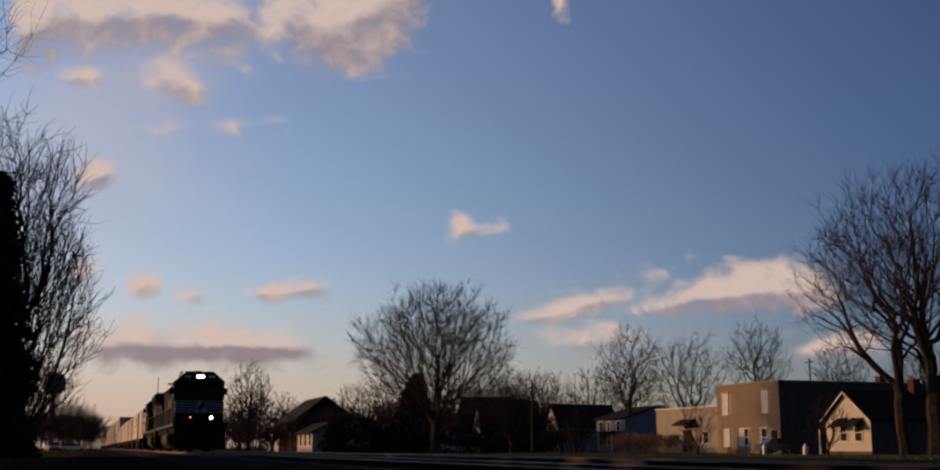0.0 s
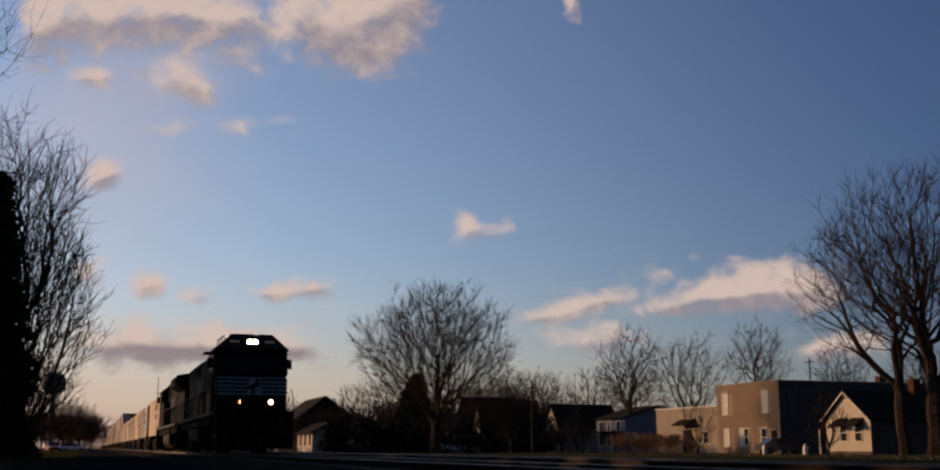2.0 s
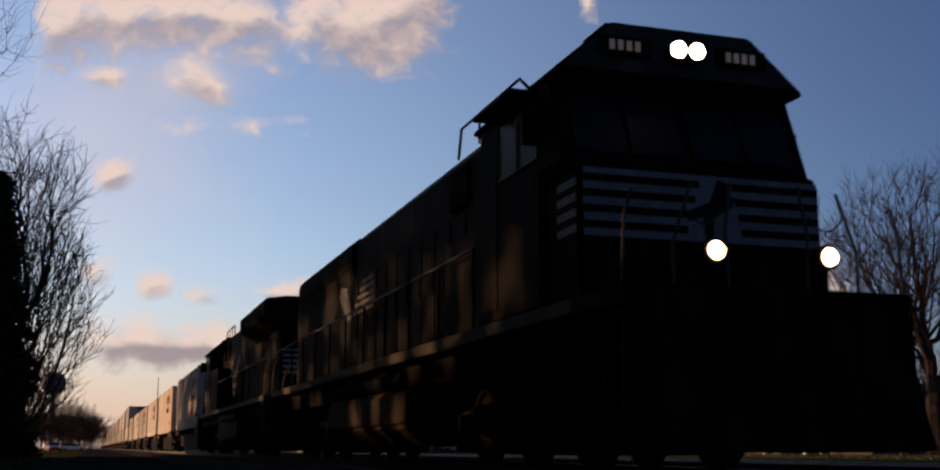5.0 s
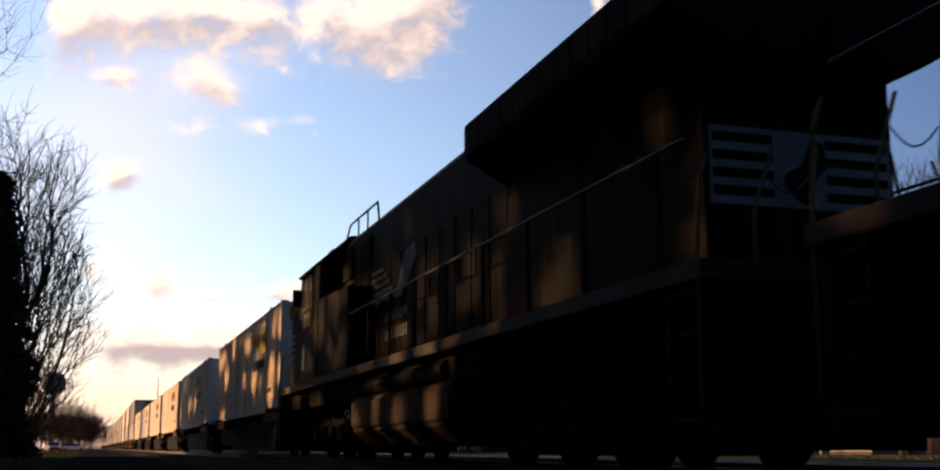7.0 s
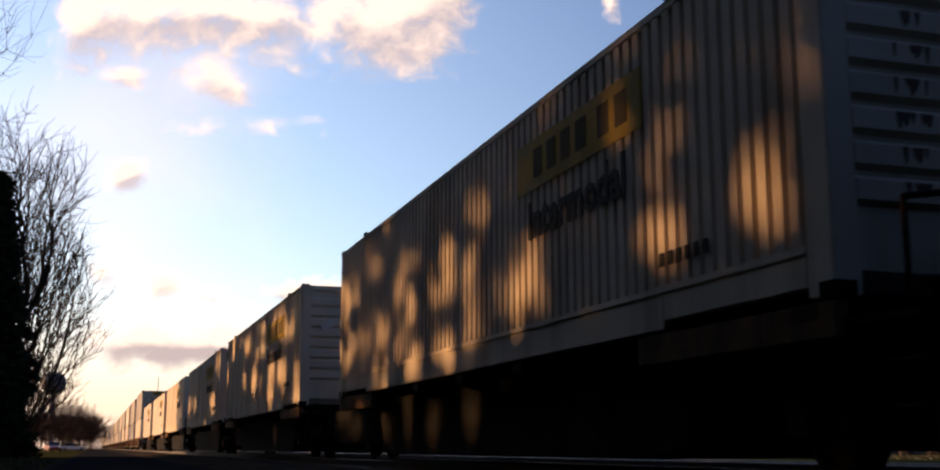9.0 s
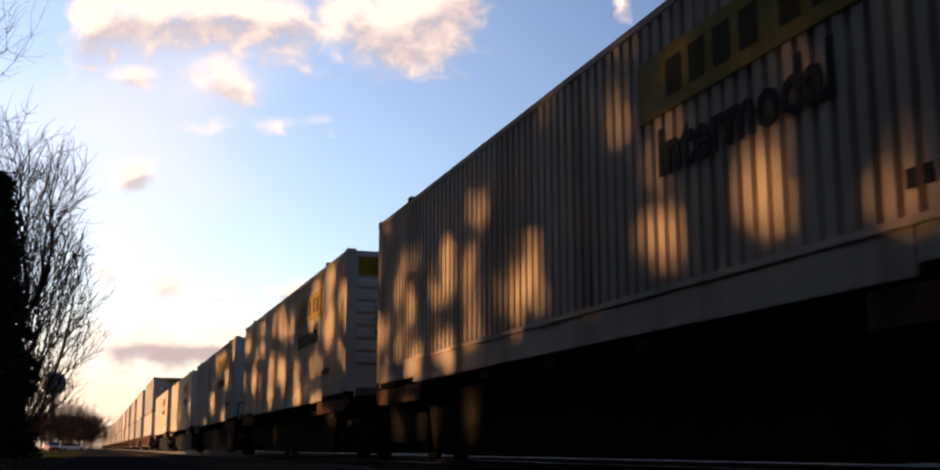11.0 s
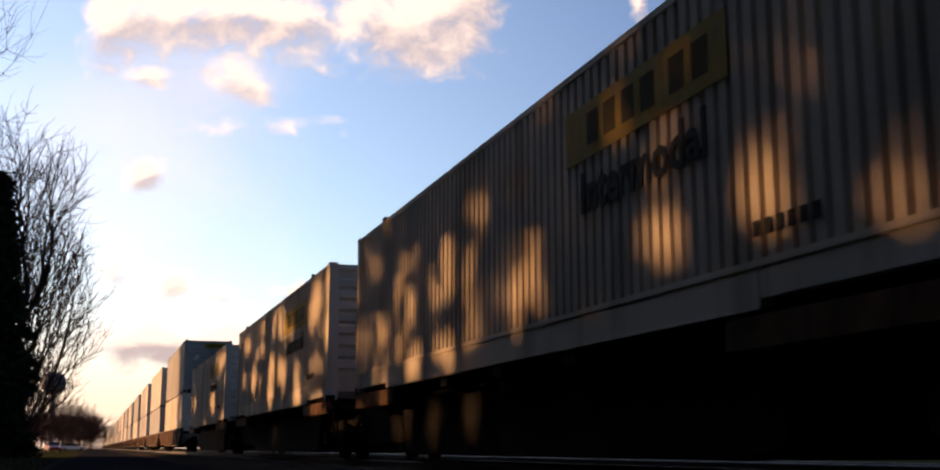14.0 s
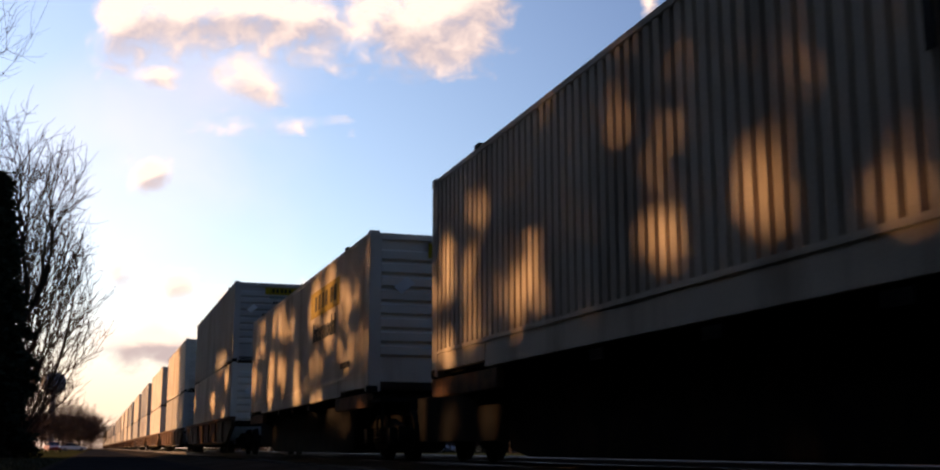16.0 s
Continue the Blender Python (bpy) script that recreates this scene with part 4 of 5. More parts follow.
    w0 = np.full(len(src), thin * 0.8)
    rods("crown", np.concatenate([P[par[kid]][fine], P[src], tip]), np.concatenate([P[kid][fine], tip, tip2]),
         np.concatenate([start[fine], w0, w0 * 0.75]), np.concatenate([rr[kid][fine], w0 * 0.75, w0 * 0.5]), 3, TWIG, t)
    return t


def sprays(name, points, size, mat, parent, rng, flat=0.5):
    """Many small crossed leaf blades gathered in clumps."""
    verts, faces = [], []
    for p in points:
        for _ in range(2):
            u = Vector((rng.uniform(-1, 1), rng.uniform(-1, 1), rng.uniform(-flat, flat))).normalized()
            v = u.orthogonal().normalized()
            v.rotate(Matrix.Rotation(rng.uniform(0, 6.283), 3, u))
            s = size * rng.uniform(0.6, 1.3)
            o = len(verts)
            verts += [p - u * s - v * s * 0.12, p - v * s * 0.42, p + u * s, p + v * s * 0.42]
            faces.append((o, o + 1, o + 2, o + 3))
    return raw(name, verts, faces, mat, parent)


SUN_GAPS = []    # open places in the crowns through which the low sun reaches the train: y, z, half width, half height on the train's flank
FLANK = TRACK_X - 1.3


def in_gap(p, slack=0.0):
    d = SUN_DIR
    k = (FLANK - p.x) / -d.x
    y, z = p.y - d.y * k, p.z - d.z * k
    ragged = 1 + 0.75 * noise.noise((y * 2.3, z * 2.9, 1.7)) + 0.35 * noise.noise((y * 6.0, z * 6.5, 4.2))
    for gy, gz, wy, wz in SUN_GAPS:
        if abs(y - gy) > 2 * wy + 0.4:
            continue
        if ((y - gy) / (wy + slack)) ** 2 + ((z - gz) / (wz + slack)) ** 2 < ragged:
            return True
    return False


def evergreen(label, x, y, height, radius, seed, blades, size, shape=0.75, gaps=False, z=-0.36, full=0.0):
    """A dense dark conifer: trunk, drooping boughs and needle sprays."""
    rng = random.Random(seed)
    t = thing("evergreen_tree", label, "tree", pose(x, y, z), "evergreen trees")
    bm = bmesh.new()
    tube(bm, (0, 0, 0), (0, 0, height * 0.95), radius * 0.09, 0.03, sides=9)
    part("trunk", bm, BARK, t)
    pts = []
    boughs = int(height * 9)
    segs = []
    per = max(4, blades // boughs)
    loose = 0.5 if gaps else 0.22
    for i in range(boughs):
        h = (i + rng.random()) / boughs
        zz = height * (0.05 + 0.94 * h)
        reach = radius * ((1 - h) ** shape if not full else min(1.0, ((1 - h) / full)) ** 0.6) * rng.uniform(0.62, 1.12)
        a = i * 2.39996 + rng.uniform(-0.3, 0.3)
        tip = Vector((math.cos(a) * reach, math.sin(a) * reach, zz - reach * 0.18 + 0.15))
        root = Vector((0, 0, zz))
        if not (gaps and any(in_gap(root.lerp(tip, f) + Vector((x, y, z))) for f in (0.3, 0.6, 0.9))):
            segs.append((2, root, tip, 0.03, 0.01))
        for _ in range(per * 2 if gaps and zz < 5.0 else per):
            f = rng.random() ** 0.6
            p = root.lerp(tip, f) + Vector((rng.gauss(0, loose), rng.gauss(0, loose), rng.gauss(0, loose * 0.75)))
            if gaps and in_gap(p + Vector((x, y, z)), rng.uniform(-0.2, 0.3)):
                continue
            pts.append(p)
    limbs("branchwork", segs, BARK, t, 0.01)
    sprays("foliage", pts, size, NEEDLE, t, rng)
    return t


# ---- houses ----
def window(parent, x, y, z, w, h, face="-x", glass=GLASS, trim=TRIM, name="window", bars=1):
    """A window let into a wall: casing, sill, pane and glazing bar. face: the way it looks."""
    e = thing(name, "", "", pose(x, y, z, 0, 0, {"-x": -90, "-y": 0, "x": 90}[face]))
    e.parent = parent
    boxes("pane", glass, e, [(-w / 2, w / 2, -0.01, 0.03, 0, h)])
    boxes("casing", trim, e, [(-w / 2 - 0.1, -w / 2, -0.05, 0.03, -0.02, h + 0.1), (w / 2, w / 2 + 0.1, -0.05, 0.03, -0.02, h + 0.1), (-w / 2, w / 2, -0.05, 0.03, h, h + 0.1)])
    boxes("window_sill", trim, e, [(-w / 2 - 0.14, w / 2 + 0.14, -0.11, 0.03, -0.1, -0.02)])
    if bars:
        boxes("glazing_bar", trim, e, [(-w / 2, w / 2, -0.035, -0.01, h * 0.5 - 0.03, h * 0.5 + 0.03)])
    return e


def siding(parent, x, y0, y1, z0, top_at, mat, step=0.18, name="clapboard"):
    """Lapped boards on a wall that looks towards the tracks; top_at(y) gives the wall's height."""
    z = z0
    lean = 0.02
    while z < max(top_at(y0), top_at((y0 + y1) / 2), top_at(y1)):
        ys = [y for y in np.linspace(y0, y1, 60) if top_at(y) >= z + step * 0.9]
        if len(ys) > 1:
            bm = bmesh.new()
            a, b = ys[0], ys[-1]
            prism(bm, [(x - lean, z), (x - 0.004, z + step + 0.01), (x + 0.02, z + step + 0.01), (x + 0.02, z)], a, b, "y")
            part(name, bm, mat, parent)
        z += step


def gable_house(label, x0, x1, y0, y1, eave, ridge, wall, roofing, along="x", category="house", boards=None, over=0.35, chimney=None, z=-0.34):
    """A house with a pitched roof whose ridge runs along x (gable to the tracks) or y."""
    h = thing("house", label, category, pose(0, 0, z), "houses along the street")
    bm = bmesh.new()
    if along == "x":
        m = (y0 + y1) / 2
        prism(bm, [(y0, 0), (y0, eave), (m, ridge), (y1, eave), (y1, 0)], x0, x1)
    else:
        m = (x0 + x1) / 2
        prism(bm, [(x0, 0), (x0, eave), (m, ridge), (x1, eave), (x1, 0)], y0, y1, "y")
    part("wall", bm, wall, h)
    a, b = (y0, y1) if along == "x" else (x0, x1)
    s = (ridge - eave) / (m - a)
    t = 0.16
    for sgn, edge in ((-1, a), (1, b)):
        bm = bmesh.new()
        e = edge + sgn * over
        low = eave - over * s
        prism(bm, [(e, low + 0.02), (m, ridge + 0.02), (m, ridge + 0.02 + t), (e, low + 0.02 + t)], *((x0 - over, x1 + over) if along == "x" else (y0 - over, y1 + over)), "x" if along == "x" else "y")
        part("roof", bm, roofing, h, "dark shingled roof slope")
    if boards:
        siding(h, x0 - 0.002, y0, y1, 0.3, lambda y: eave + (ridge - eave) * (1 - abs(y - m) / (m - y0)), boards)
        for sgn in (-1, 1):
            bm = bmesh.new()
            edge = a if sgn < 0 else b
            e = edge + sgn * over
            low = eave - over * s
            prism(bm, [(e, low - 0.08), (m, ridge - 0.08), (m, ridge + 0.02), (e, low + 0.02)], x0 - over - 0.03, x0 - over)
            part("bargeboard", bm, TRIM, h, "white bargeboard along the gable")
    if chimney:
        cx, cy, cz, w = chimney
        boxes("chimney", CHIMNEY, h, [(cx - w / 2, cx + w / 2, cy - w / 2, cy + w / 2, eave, cz), (cx - w / 2 - 0.06, cx + w / 2 + 0.06, cy - w / 2 - 0.06, cy + w / 2 + 0.06, cz, cz + 0.12)], "red brick chimney")
    return h


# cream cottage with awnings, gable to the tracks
# Only the gable is cream; shade on the other walls is in their colour.
cottage = gable_house("small cream clapboard cottage with dark awnings", 58.0, 69.0, 76.6, 82.4, 2.95, 5.05, BLOCK_AND_SHADE, SHINGLE, boards=CLAPBOARD, chimney=(64.5, 79.2, 6.1, 0.7))
for wy in (78.15, 80.05):
    window(cottage, 57.98, wy, 1.15, 0.85, 1.25)
    bm = bmesh.new()
    prism(bm, [(57.96, 2.95), (56.95, 2.3), (56.95, 2.2), (57.96, 2.85)], wy - 0.75, wy + 0.75, "y")
    part("awning", bm, SHINGLE, cottage, "dark sloping window awning")
boxes("foundation", BLOCK_AND_SHADE, cottage, [(57.94, 69.05, 76.55, 82.45, -0.05, 0.3)])
bm = bmesh.new()
prism(bm, [(82.4, 2.6), (82.4, 2.45), (84.2, 2.05), (84.2, 2.2)], 58.4, 62)
part("porch_roof", bm, SHINGLE, cottage, "low porch roof")
for px in (58.5, 61.8):
    boxes("porch_post", TRIM, cottage, [(px - 0.06, px + 0.06, 84.0, 84.12, 0, 2.15)])

# two-storey tan brick block with a flat roof
brick_block = thing("brick_building", "two-storey tan brick building with a flat roof", "building", pose(0, 0, -0.34), "houses along the street")
boxes("wall", MORTAR, brick_block, [(64.06, 64.4, 98.6, 110.4, 0, 7.05)], "tan brick street front")
boxes("wall", BLOCK_AND_SHADE, brick_block, [(64.06, 95, 98.4, 98.6, 0, 7.1)], "blank grey side wall")
boxes("wall", BLOCK_AND_SHADE, brick_block, [(64.4, 95, 110.2, 110.4, 0, 7.0)])
boxes("wall", BLOCK_AND_SHADE, brick_block, [(94.8, 95, 98.6, 110.2, 0, 6.9)])
boxes("roof", SHINGLE, brick_block, [(64.4, 94.8, 98.6, 110.2, 6.4, 6.6)])
boxes("coping", STUCCO, brick_block, [(63.9, 64.5, 98.3, 110.5, 7.1, 7.22), (64.5, 95.1, 98.3, 98.7, 7.1, 7.2)], "pale coping course")
boxes("vent_stack", CHIMNEY, brick_block, [(78.0, 78.8, 101, 101.8, 6.6, 8.0)])
for wy in (108.6, 100.9):
    window(brick_block, 64.0, wy, 4.15, 1.0, 2.0, glass=BLIND)
    boxes("lintel", STUCCO, brick_block, [(63.93, 64.06, wy - 0.8, wy + 0.8, 6.28, 6.5)])
window(brick_block, 64.0, 108.5, 0.75, 1.0, 1.7, glass=BLIND)
window(brick_block, 64.0, 104.6, 0.9, 0.75, 1.6)
window(brick_block, 64.0, 105.5, 0.9, 0.75, 1.6, glass=BLIND)
window(brick_block, 64.0, 101.3, 0.7, 0.9, 1.8)
boxes("door", DARKWALL, brick_block, [(63.98, 64.06, 99.1, 100.1, 0.1, 2.3)], "dark street door")
window(brick_block, 76, 98.38, 4.2, 0.9, 1.5, "-y")
window(brick_block, 84, 98.38, 4.2, 0.9, 1.5, "-y")


def brick_face():
    """Brick courses of the street front: headers and stretchers of the near corner as pieces, the rest joined."""
    L, H, T = 0.62, 0.22, 0.05
    bm = bmesh.new()
    box(bm, -T, 0.0, 0.012, L - 0.012, 0.01, H - 0.012)
    mesh = finish("brick", bm, BRICK)
    holes = [(108.6, 4.15, 1.2, 2.2), (100.9, 4.15, 1.2, 2.2), (108.5, 0.7, 1.2, 1.9), (105.05, 0.8, 1.85, 1.8), (101.3, 0.6, 1.1, 2.0), (99.6, 0, 1.1, 2.35)]
    verts, faces = [], []
    made = 0
    for row in range(32):
        y = 98.4 - (L / 2 if row % 2 else 0)
        z = row * H
        while y < 110.4:
            a, b = max(y, 98.4), min(y + L, 110.4)
            blocked = any(a < hy + hw / 2 and b > hy - hw / 2 and z < hz + hh and z + H > hz for hy, hz, hw, hh in holes)
            if not blocked and b - a > 0.05:
                if made < 280 and b - a > L - 0.01 and y < 104:
                    shared("brick", mesh, brick_block, pose(64.058 - random.uniform(0, 0.006), y, z))
                    made += 1
                else:
                    o = len(verts)
                    d = 64.058 - T
                    verts += [(64.06, a + 0.01, z), (64.06, b - 0.01, z), (64.06, b - 0.01, z + H - 0.012), (64.06, a + 0.01, z + H - 0.012), (d, a + 0.01, z), (d, b - 0.01, z), (d, b - 0.01, z + H - 0.012), (d, a + 0.01, z + H - 0.012)]
                    faces += [tuple(o + i for i in f) for f in ((4, 5, 6, 7)[::-1], (0, 1, 5, 4), (1, 2, 6, 5), (2, 3, 7, 6), (3, 0, 4, 7))]
            y += L
    tagged(raw("brickwork", verts, faces, BRICK, brick_block), "tan brick courses", kind="stuff")


# low cream annex beside it
annex = thing("annex_building", "low cream rendered annex with a sloping parapet", "building", pose(0, 0, -0.34), "houses along the street")
bm = bmesh.new()
prism(bm, [(110.6, 0), (110.6, 5.05), (125.8, 5.0), (125.8, 0)], 64.6, 78)
part("wall", bm, STUCCO, annex, "cream rendered street front")
boxes("coping", TRIM, annex, [(64.5, 64.8, 110.6, 126, 5.06, 5.18)], "pale coping")
boxes("door", DARKWALL, annex, [(64.54, 64.6, 117.2, 119.2, 0.1, 2.6)], "dark double door")
bm = bmesh.new()
prism(bm, [(64.58, 3.8), (63.4, 3.2), (63.4, 3.05), (64.58, 3.6)], 116.2, 119.8, "y")
part("awning", bm, SHINGLE, annex, "dark door awning")
window(annex, 64.58, 114, 1.1, 1.1, 1.2)

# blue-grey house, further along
blue = gable_house("pale blue two-storey house with shade in its wall colour", 66, 76, 137.5, 146.5, 4.4, 6.0, BLUEWALL, SHINGLE, along="y")
for wy in (139.5, 142.5, 145):
    window(blue, 65.98, wy, 1.0, 0.9, 1.4)
    window(blue, 65.98, wy, 2.9, 0.9, 1.1)
boxes("porch_roof", SHINGLE, blue, [(64.2, 66, 137.8, 146, 2.55, 2.75)], "dark porch roof")
for wy in (138, 142, 145.8):
    boxes("porch_post", TRIM, blue, [(64.3, 64.42, wy, wy + 0.12, 0, 2.55)])
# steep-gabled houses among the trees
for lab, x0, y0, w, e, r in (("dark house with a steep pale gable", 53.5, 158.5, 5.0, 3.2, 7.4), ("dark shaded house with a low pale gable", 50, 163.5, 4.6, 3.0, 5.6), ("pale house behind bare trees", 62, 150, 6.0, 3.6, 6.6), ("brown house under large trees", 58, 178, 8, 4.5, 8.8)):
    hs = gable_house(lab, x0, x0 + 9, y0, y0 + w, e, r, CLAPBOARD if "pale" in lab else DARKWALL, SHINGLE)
    for k in (0.28, 0.72):
        window(hs, x0 - 0.02, y0 + w * k, 0.9, 0.9, 1.4)
    window(hs, x0 - 0.02, y0 + w * 0.5, e + 0.3, 0.8, 1.2)
    boxes("porch_roof", SHINGLE, hs, [(x0 - 1.8, x0, y0 + 0.3, y0 + w - 0.3, 2.5, 2.7)], "dark porch roof")
    for k in (0.1, 0.5, 0.9):
        boxes("porch_post", TRIM, hs, [(x0 - 1.7, x0 - 1.58, y0 + w * k, y0 + w * k + 0.12, 0, 2.5)])
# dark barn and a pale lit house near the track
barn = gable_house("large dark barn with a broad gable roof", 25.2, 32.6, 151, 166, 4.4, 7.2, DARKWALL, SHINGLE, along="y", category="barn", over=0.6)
boxes("barn_door", BLOCK_AND_SHADE, barn, [(27.4, 30.4, 150.94, 151.0, 0.1, 3.0)], "weathered barn door")
shed = gable_house("small pale lit house before the barn", 23.4, 27.0, 129.5, 139.5, 2.3, 3.3, CLAPBOARD, SHINGLE, along="y")
for wy in (131, 134, 137):
    window(shed, 23.38, wy, 0.9, 1.1, 1.2)
low = gable_house("long low pale house facing the tracks", 29, 37, 176, 204, 3.4, 5.6, CLAPBOARD, SHINGLE, along="y")
for wy in (178, 182, 187, 192, 197, 201):
    window(low, 28.98, wy, 1.0, 1.3, 1.5)
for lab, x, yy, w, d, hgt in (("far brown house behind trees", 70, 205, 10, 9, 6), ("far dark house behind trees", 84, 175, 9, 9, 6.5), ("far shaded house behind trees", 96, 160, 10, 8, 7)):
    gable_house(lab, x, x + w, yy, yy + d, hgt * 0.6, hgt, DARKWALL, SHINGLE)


# ---- water tower, mast, poles, cars ----
tower = thing("water_tower", "grey ball-shaped water tower far down the street", "water tower", pose(-15.5, 455, -0.4))
bm = bmesh.new()
bmesh.ops.create_uvsphere(bm, u_segments=24, v_segments=14, radius=4.6)
for v in bm.verts:
    v.co.z = v.co.z * 0.92 + 24.5
part("tank", bm, SILVER, tower, smooth=True)
bm = bmesh.new()
tube(bm, (0, 0, 0), (0, 0, 20.5), 1.5, 0.9, 14)
part("stem", bm, SILVER, tower)
mast = thing("radio_mast", "thin steel mast beside the railway", "mast", pose(15.4, 316, -0.4))
bm = bmesh.new()
tube(bm, (0, 0, 0), (0, 0, 19.3), 0.18, 0.08, 6)
for zz in (6, 9, 12, 15):
    tube(bm, (-0.4, 0, zz), (0.4, 0, zz), 0.05, sides=5)
part("pole", bm, UNDER, mast)


def utility_pole(x, y, h):
    p = thing("utility_pole", "weathered wooden utility pole", "pole", pose(x, y, -0.35), "utility poles")
    bm = bmesh.new()
    tube(bm, (0, 0, 0), (0, 0, h), 0.14, 0.09, 8)
    part("pole", bm, BARK, p)
    boxes("crossarm", BARK, p, [(-0.05, 0.05, -1.1, 1.1, h - 0.6, h - 0.48)])
    return p


utility_pole(38.5, 99.8, 6.6)
utility_pole(20.5, 152, 9.0)
utility_pole(95, 138, 13.0)


def parked_car(label, x, y, turn, paint):
    c = thing("car", label, "car", pose(x, y, -0.33, 0, 0, turn), "parked cars")
    bm = bmesh.new()
    prism(bm, [(-2.2, 0.3), (-2.25, 0.7), (-1.9, 0.82), (-1.0, 0.9), (1.5, 0.92), (2.15, 0.85), (2.2, 0.35)], -0.86, 0.86)
    part("body", bm, paint, c, bevel=0.08)
    bm = bmesh.new()
    prism(bm, [(-1.0, 0.88), (-0.35, 1.38), (1.0, 1.4), (1.7, 0.9)], -0.74, 0.74)
    part("cabin", bm, GLASS, c, "dark glazed cabin", bevel=0.06)
    boxes("roof", paint, c, [(-0.68, 0.68, -0.3, 0.95, 1.38, 1.43)], bevel=0.02)
    for yy in (-1.4, 1.35):
        for s in (-1, 1):
            bm = bmesh.new()
            tube(bm, (s * 0.7, yy, 0.31), (s * 0.88, yy, 0.31), 0.31, sides=16)
            tyre = part("wheel", bm, RUBBER, c)
            bm = bmesh.new()
            tube(bm, (s * 0.87, yy, 0.31), (s * 0.89, yy, 0.31), 0.19, sides=12)
            part("rim", bm, SILVER, tyre)
    for s in (-1, 1):
        boxes("headlamp", TRIM, c, [(min(s * 0.5, s * 0.8), max(s * 0.5, s * 0.8), -2.27, -2.2, 0.55, 0.7)])
    return c


parked_car("red car parked beside the street", -5.6, 176, 12, CARRED)
parked_car("pale car parked beside the street", -3.4, 215, 90, CARWHITE)
parked_car("dark car parked in front of the brick building", 57.5, 88.5, 80, CARDARK)
parked_car("pale car parked among the houses", 44, 141, 80, CARWHITE)
for k, (x, y) in enumerate(((53.6, 84.9), (55.8, 82.3))):
    post = thing("white_post", "short white-painted marker post on the lawn", "post", pose(x, y, -0.36), "marker posts")
    boxes("post", TRIM, post, [(-0.16, 0.16, -0.16, 0.16, 0, 0.72), (-0.1, 0.1, -0.1, 0.1, 0.72, 0.9)], bevel=0.03)

# ---- planting ----
bare_tree("broad round-crowned bare tree with many rising stems", 33.6, 115.3, 17.4, 11, trunk=0.5, fork=0.17, low=0.22, width=16.8, n=1700, thin=0.016, reach=0.62, twigs=6)
bare_tree("tall spreading bare tree beside the cottage", 56.6, 67.5, 20.8, 5, trunk=0.62, fork=0.2, low=0.36, width=15.4, n=1150, thin=0.012, reach=0.55, twigs=6)
bare_tree("leaning bare tree with long outer limbs", 55.2, 69.0, 17.0, 8, trunk=0.42, fork=0.22, low=0.4, width=11, n=450, thin=0.011, lean=(-2.4, 1.0), reach=0.35, twigs=5)
for lab, x, y, h, sd, wd, lo in (("dark bare tree behind the annex", 68, 139, 16.8, 21, 9.5, 0.3), ("bare tree behind the annex", 75.5, 137, 15.6, 22, 9.5, 0.3), ("slender bare tree behind the brick building", 89, 142, 18.2, 23, 9.5, 0.4),
                                 ("bare tree behind the brick building", 98, 135, 15.0, 24, 8.5, 0.3), ("bare tree beyond the roofs", 106, 128, 15.2, 25, 9, 0.3), ("young bare tree beside the track", 18.3, 146, 11.4, 26, 5.6, 0.2),
                                 ("bare tree among the houses", 46, 150, 11.0, 27, 11, 0.15), ("bare tree before the dark houses", 53, 146, 11.0, 28, 10, 0.15), ("bare tree beyond the barn", 27, 185, 9.6, 29, 10, 0.15),
                                 ("bare tree by the long house", 23, 195, 9.2, 30, 9, 0.15), ("bare tree behind the blue house", 62, 158, 12.2, 31, 10, 0.2), ("small bare tree before the houses", 39.5, 108, 6.8, 32, 4, 0.2),
                                 ("bare tree behind the houses", 82, 168, 15, 33, 11, 0.25), ("bare tree far behind the houses", 58, 190, 13, 34, 12, 0.15), ("bare tree beside the far house", 44, 175, 12, 35, 12, 0.15),
                                 ("bare tree behind the barn roof", 38, 172, 10.5, 36, 10, 0.15), ("bare tree behind the pale house", 72, 160, 13.0, 37, 10, 0.2), ("bare tree above the far roofs", 57, 170, 12.5, 38, 12, 0.15), ("broad bare tree above the roofs", 67, 180, 13.5, 39, 13, 0.15), ("bare tree at the far block", 76, 188, 13, 40, 12, 0.15)):
    bare_tree(lab, x, y, h, sd, trunk=0.3, fork=lo * 0.7, low=lo, width=wd, n=480, thin=0.02, reach=0.4, twigs=3)
for lab, x, y, h, w, sd in (("small bare ornamental tree before the annex", 43.2, 77.5, 4.6, 3.4, 41), ("small bare tree before the cottage", 46, 65.3, 4.2, 2.8, 42), ("thin bare sapling on the lawn", 42, 98, 5.0, 2.2, 43)):
    bare_tree(lab, x, y, h, sd, trunk=0.09, fork=0.08, low=0.12, width=w, n=150, thin=0.01, reach=0.7, twigs=3)
# street side
evergreen("tall dense dark evergreen beside the street", -5.4, 62, 14.4, 3.0, 51, 24000, 0.22, shape=0.8)
bare_tree("tall bare tree beside the evergreen", -4.6, 67, 18.6, 52, trunk=0.3, fork=0.3, low=0.35, width=7.2, n=600, thin=0.02, reach=0.6, twigs=3)
bare_tree("bare tree leaning over the street", -4.2, 72, 14.6, 53, trunk=0.28, fork=0.08, low=0.1, width=8.0, n=750, thin=0.02, lean=(0.6, 0), reach=0.8, twigs=3)
bare_tree("bare tree at the street edge with thin twigs", -4.1, 23, 11.6, 54, trunk=0.12, fork=0.45, low=0.5, width=4.9, n=260, thin=0.005, reach=0.3, twigs=3)
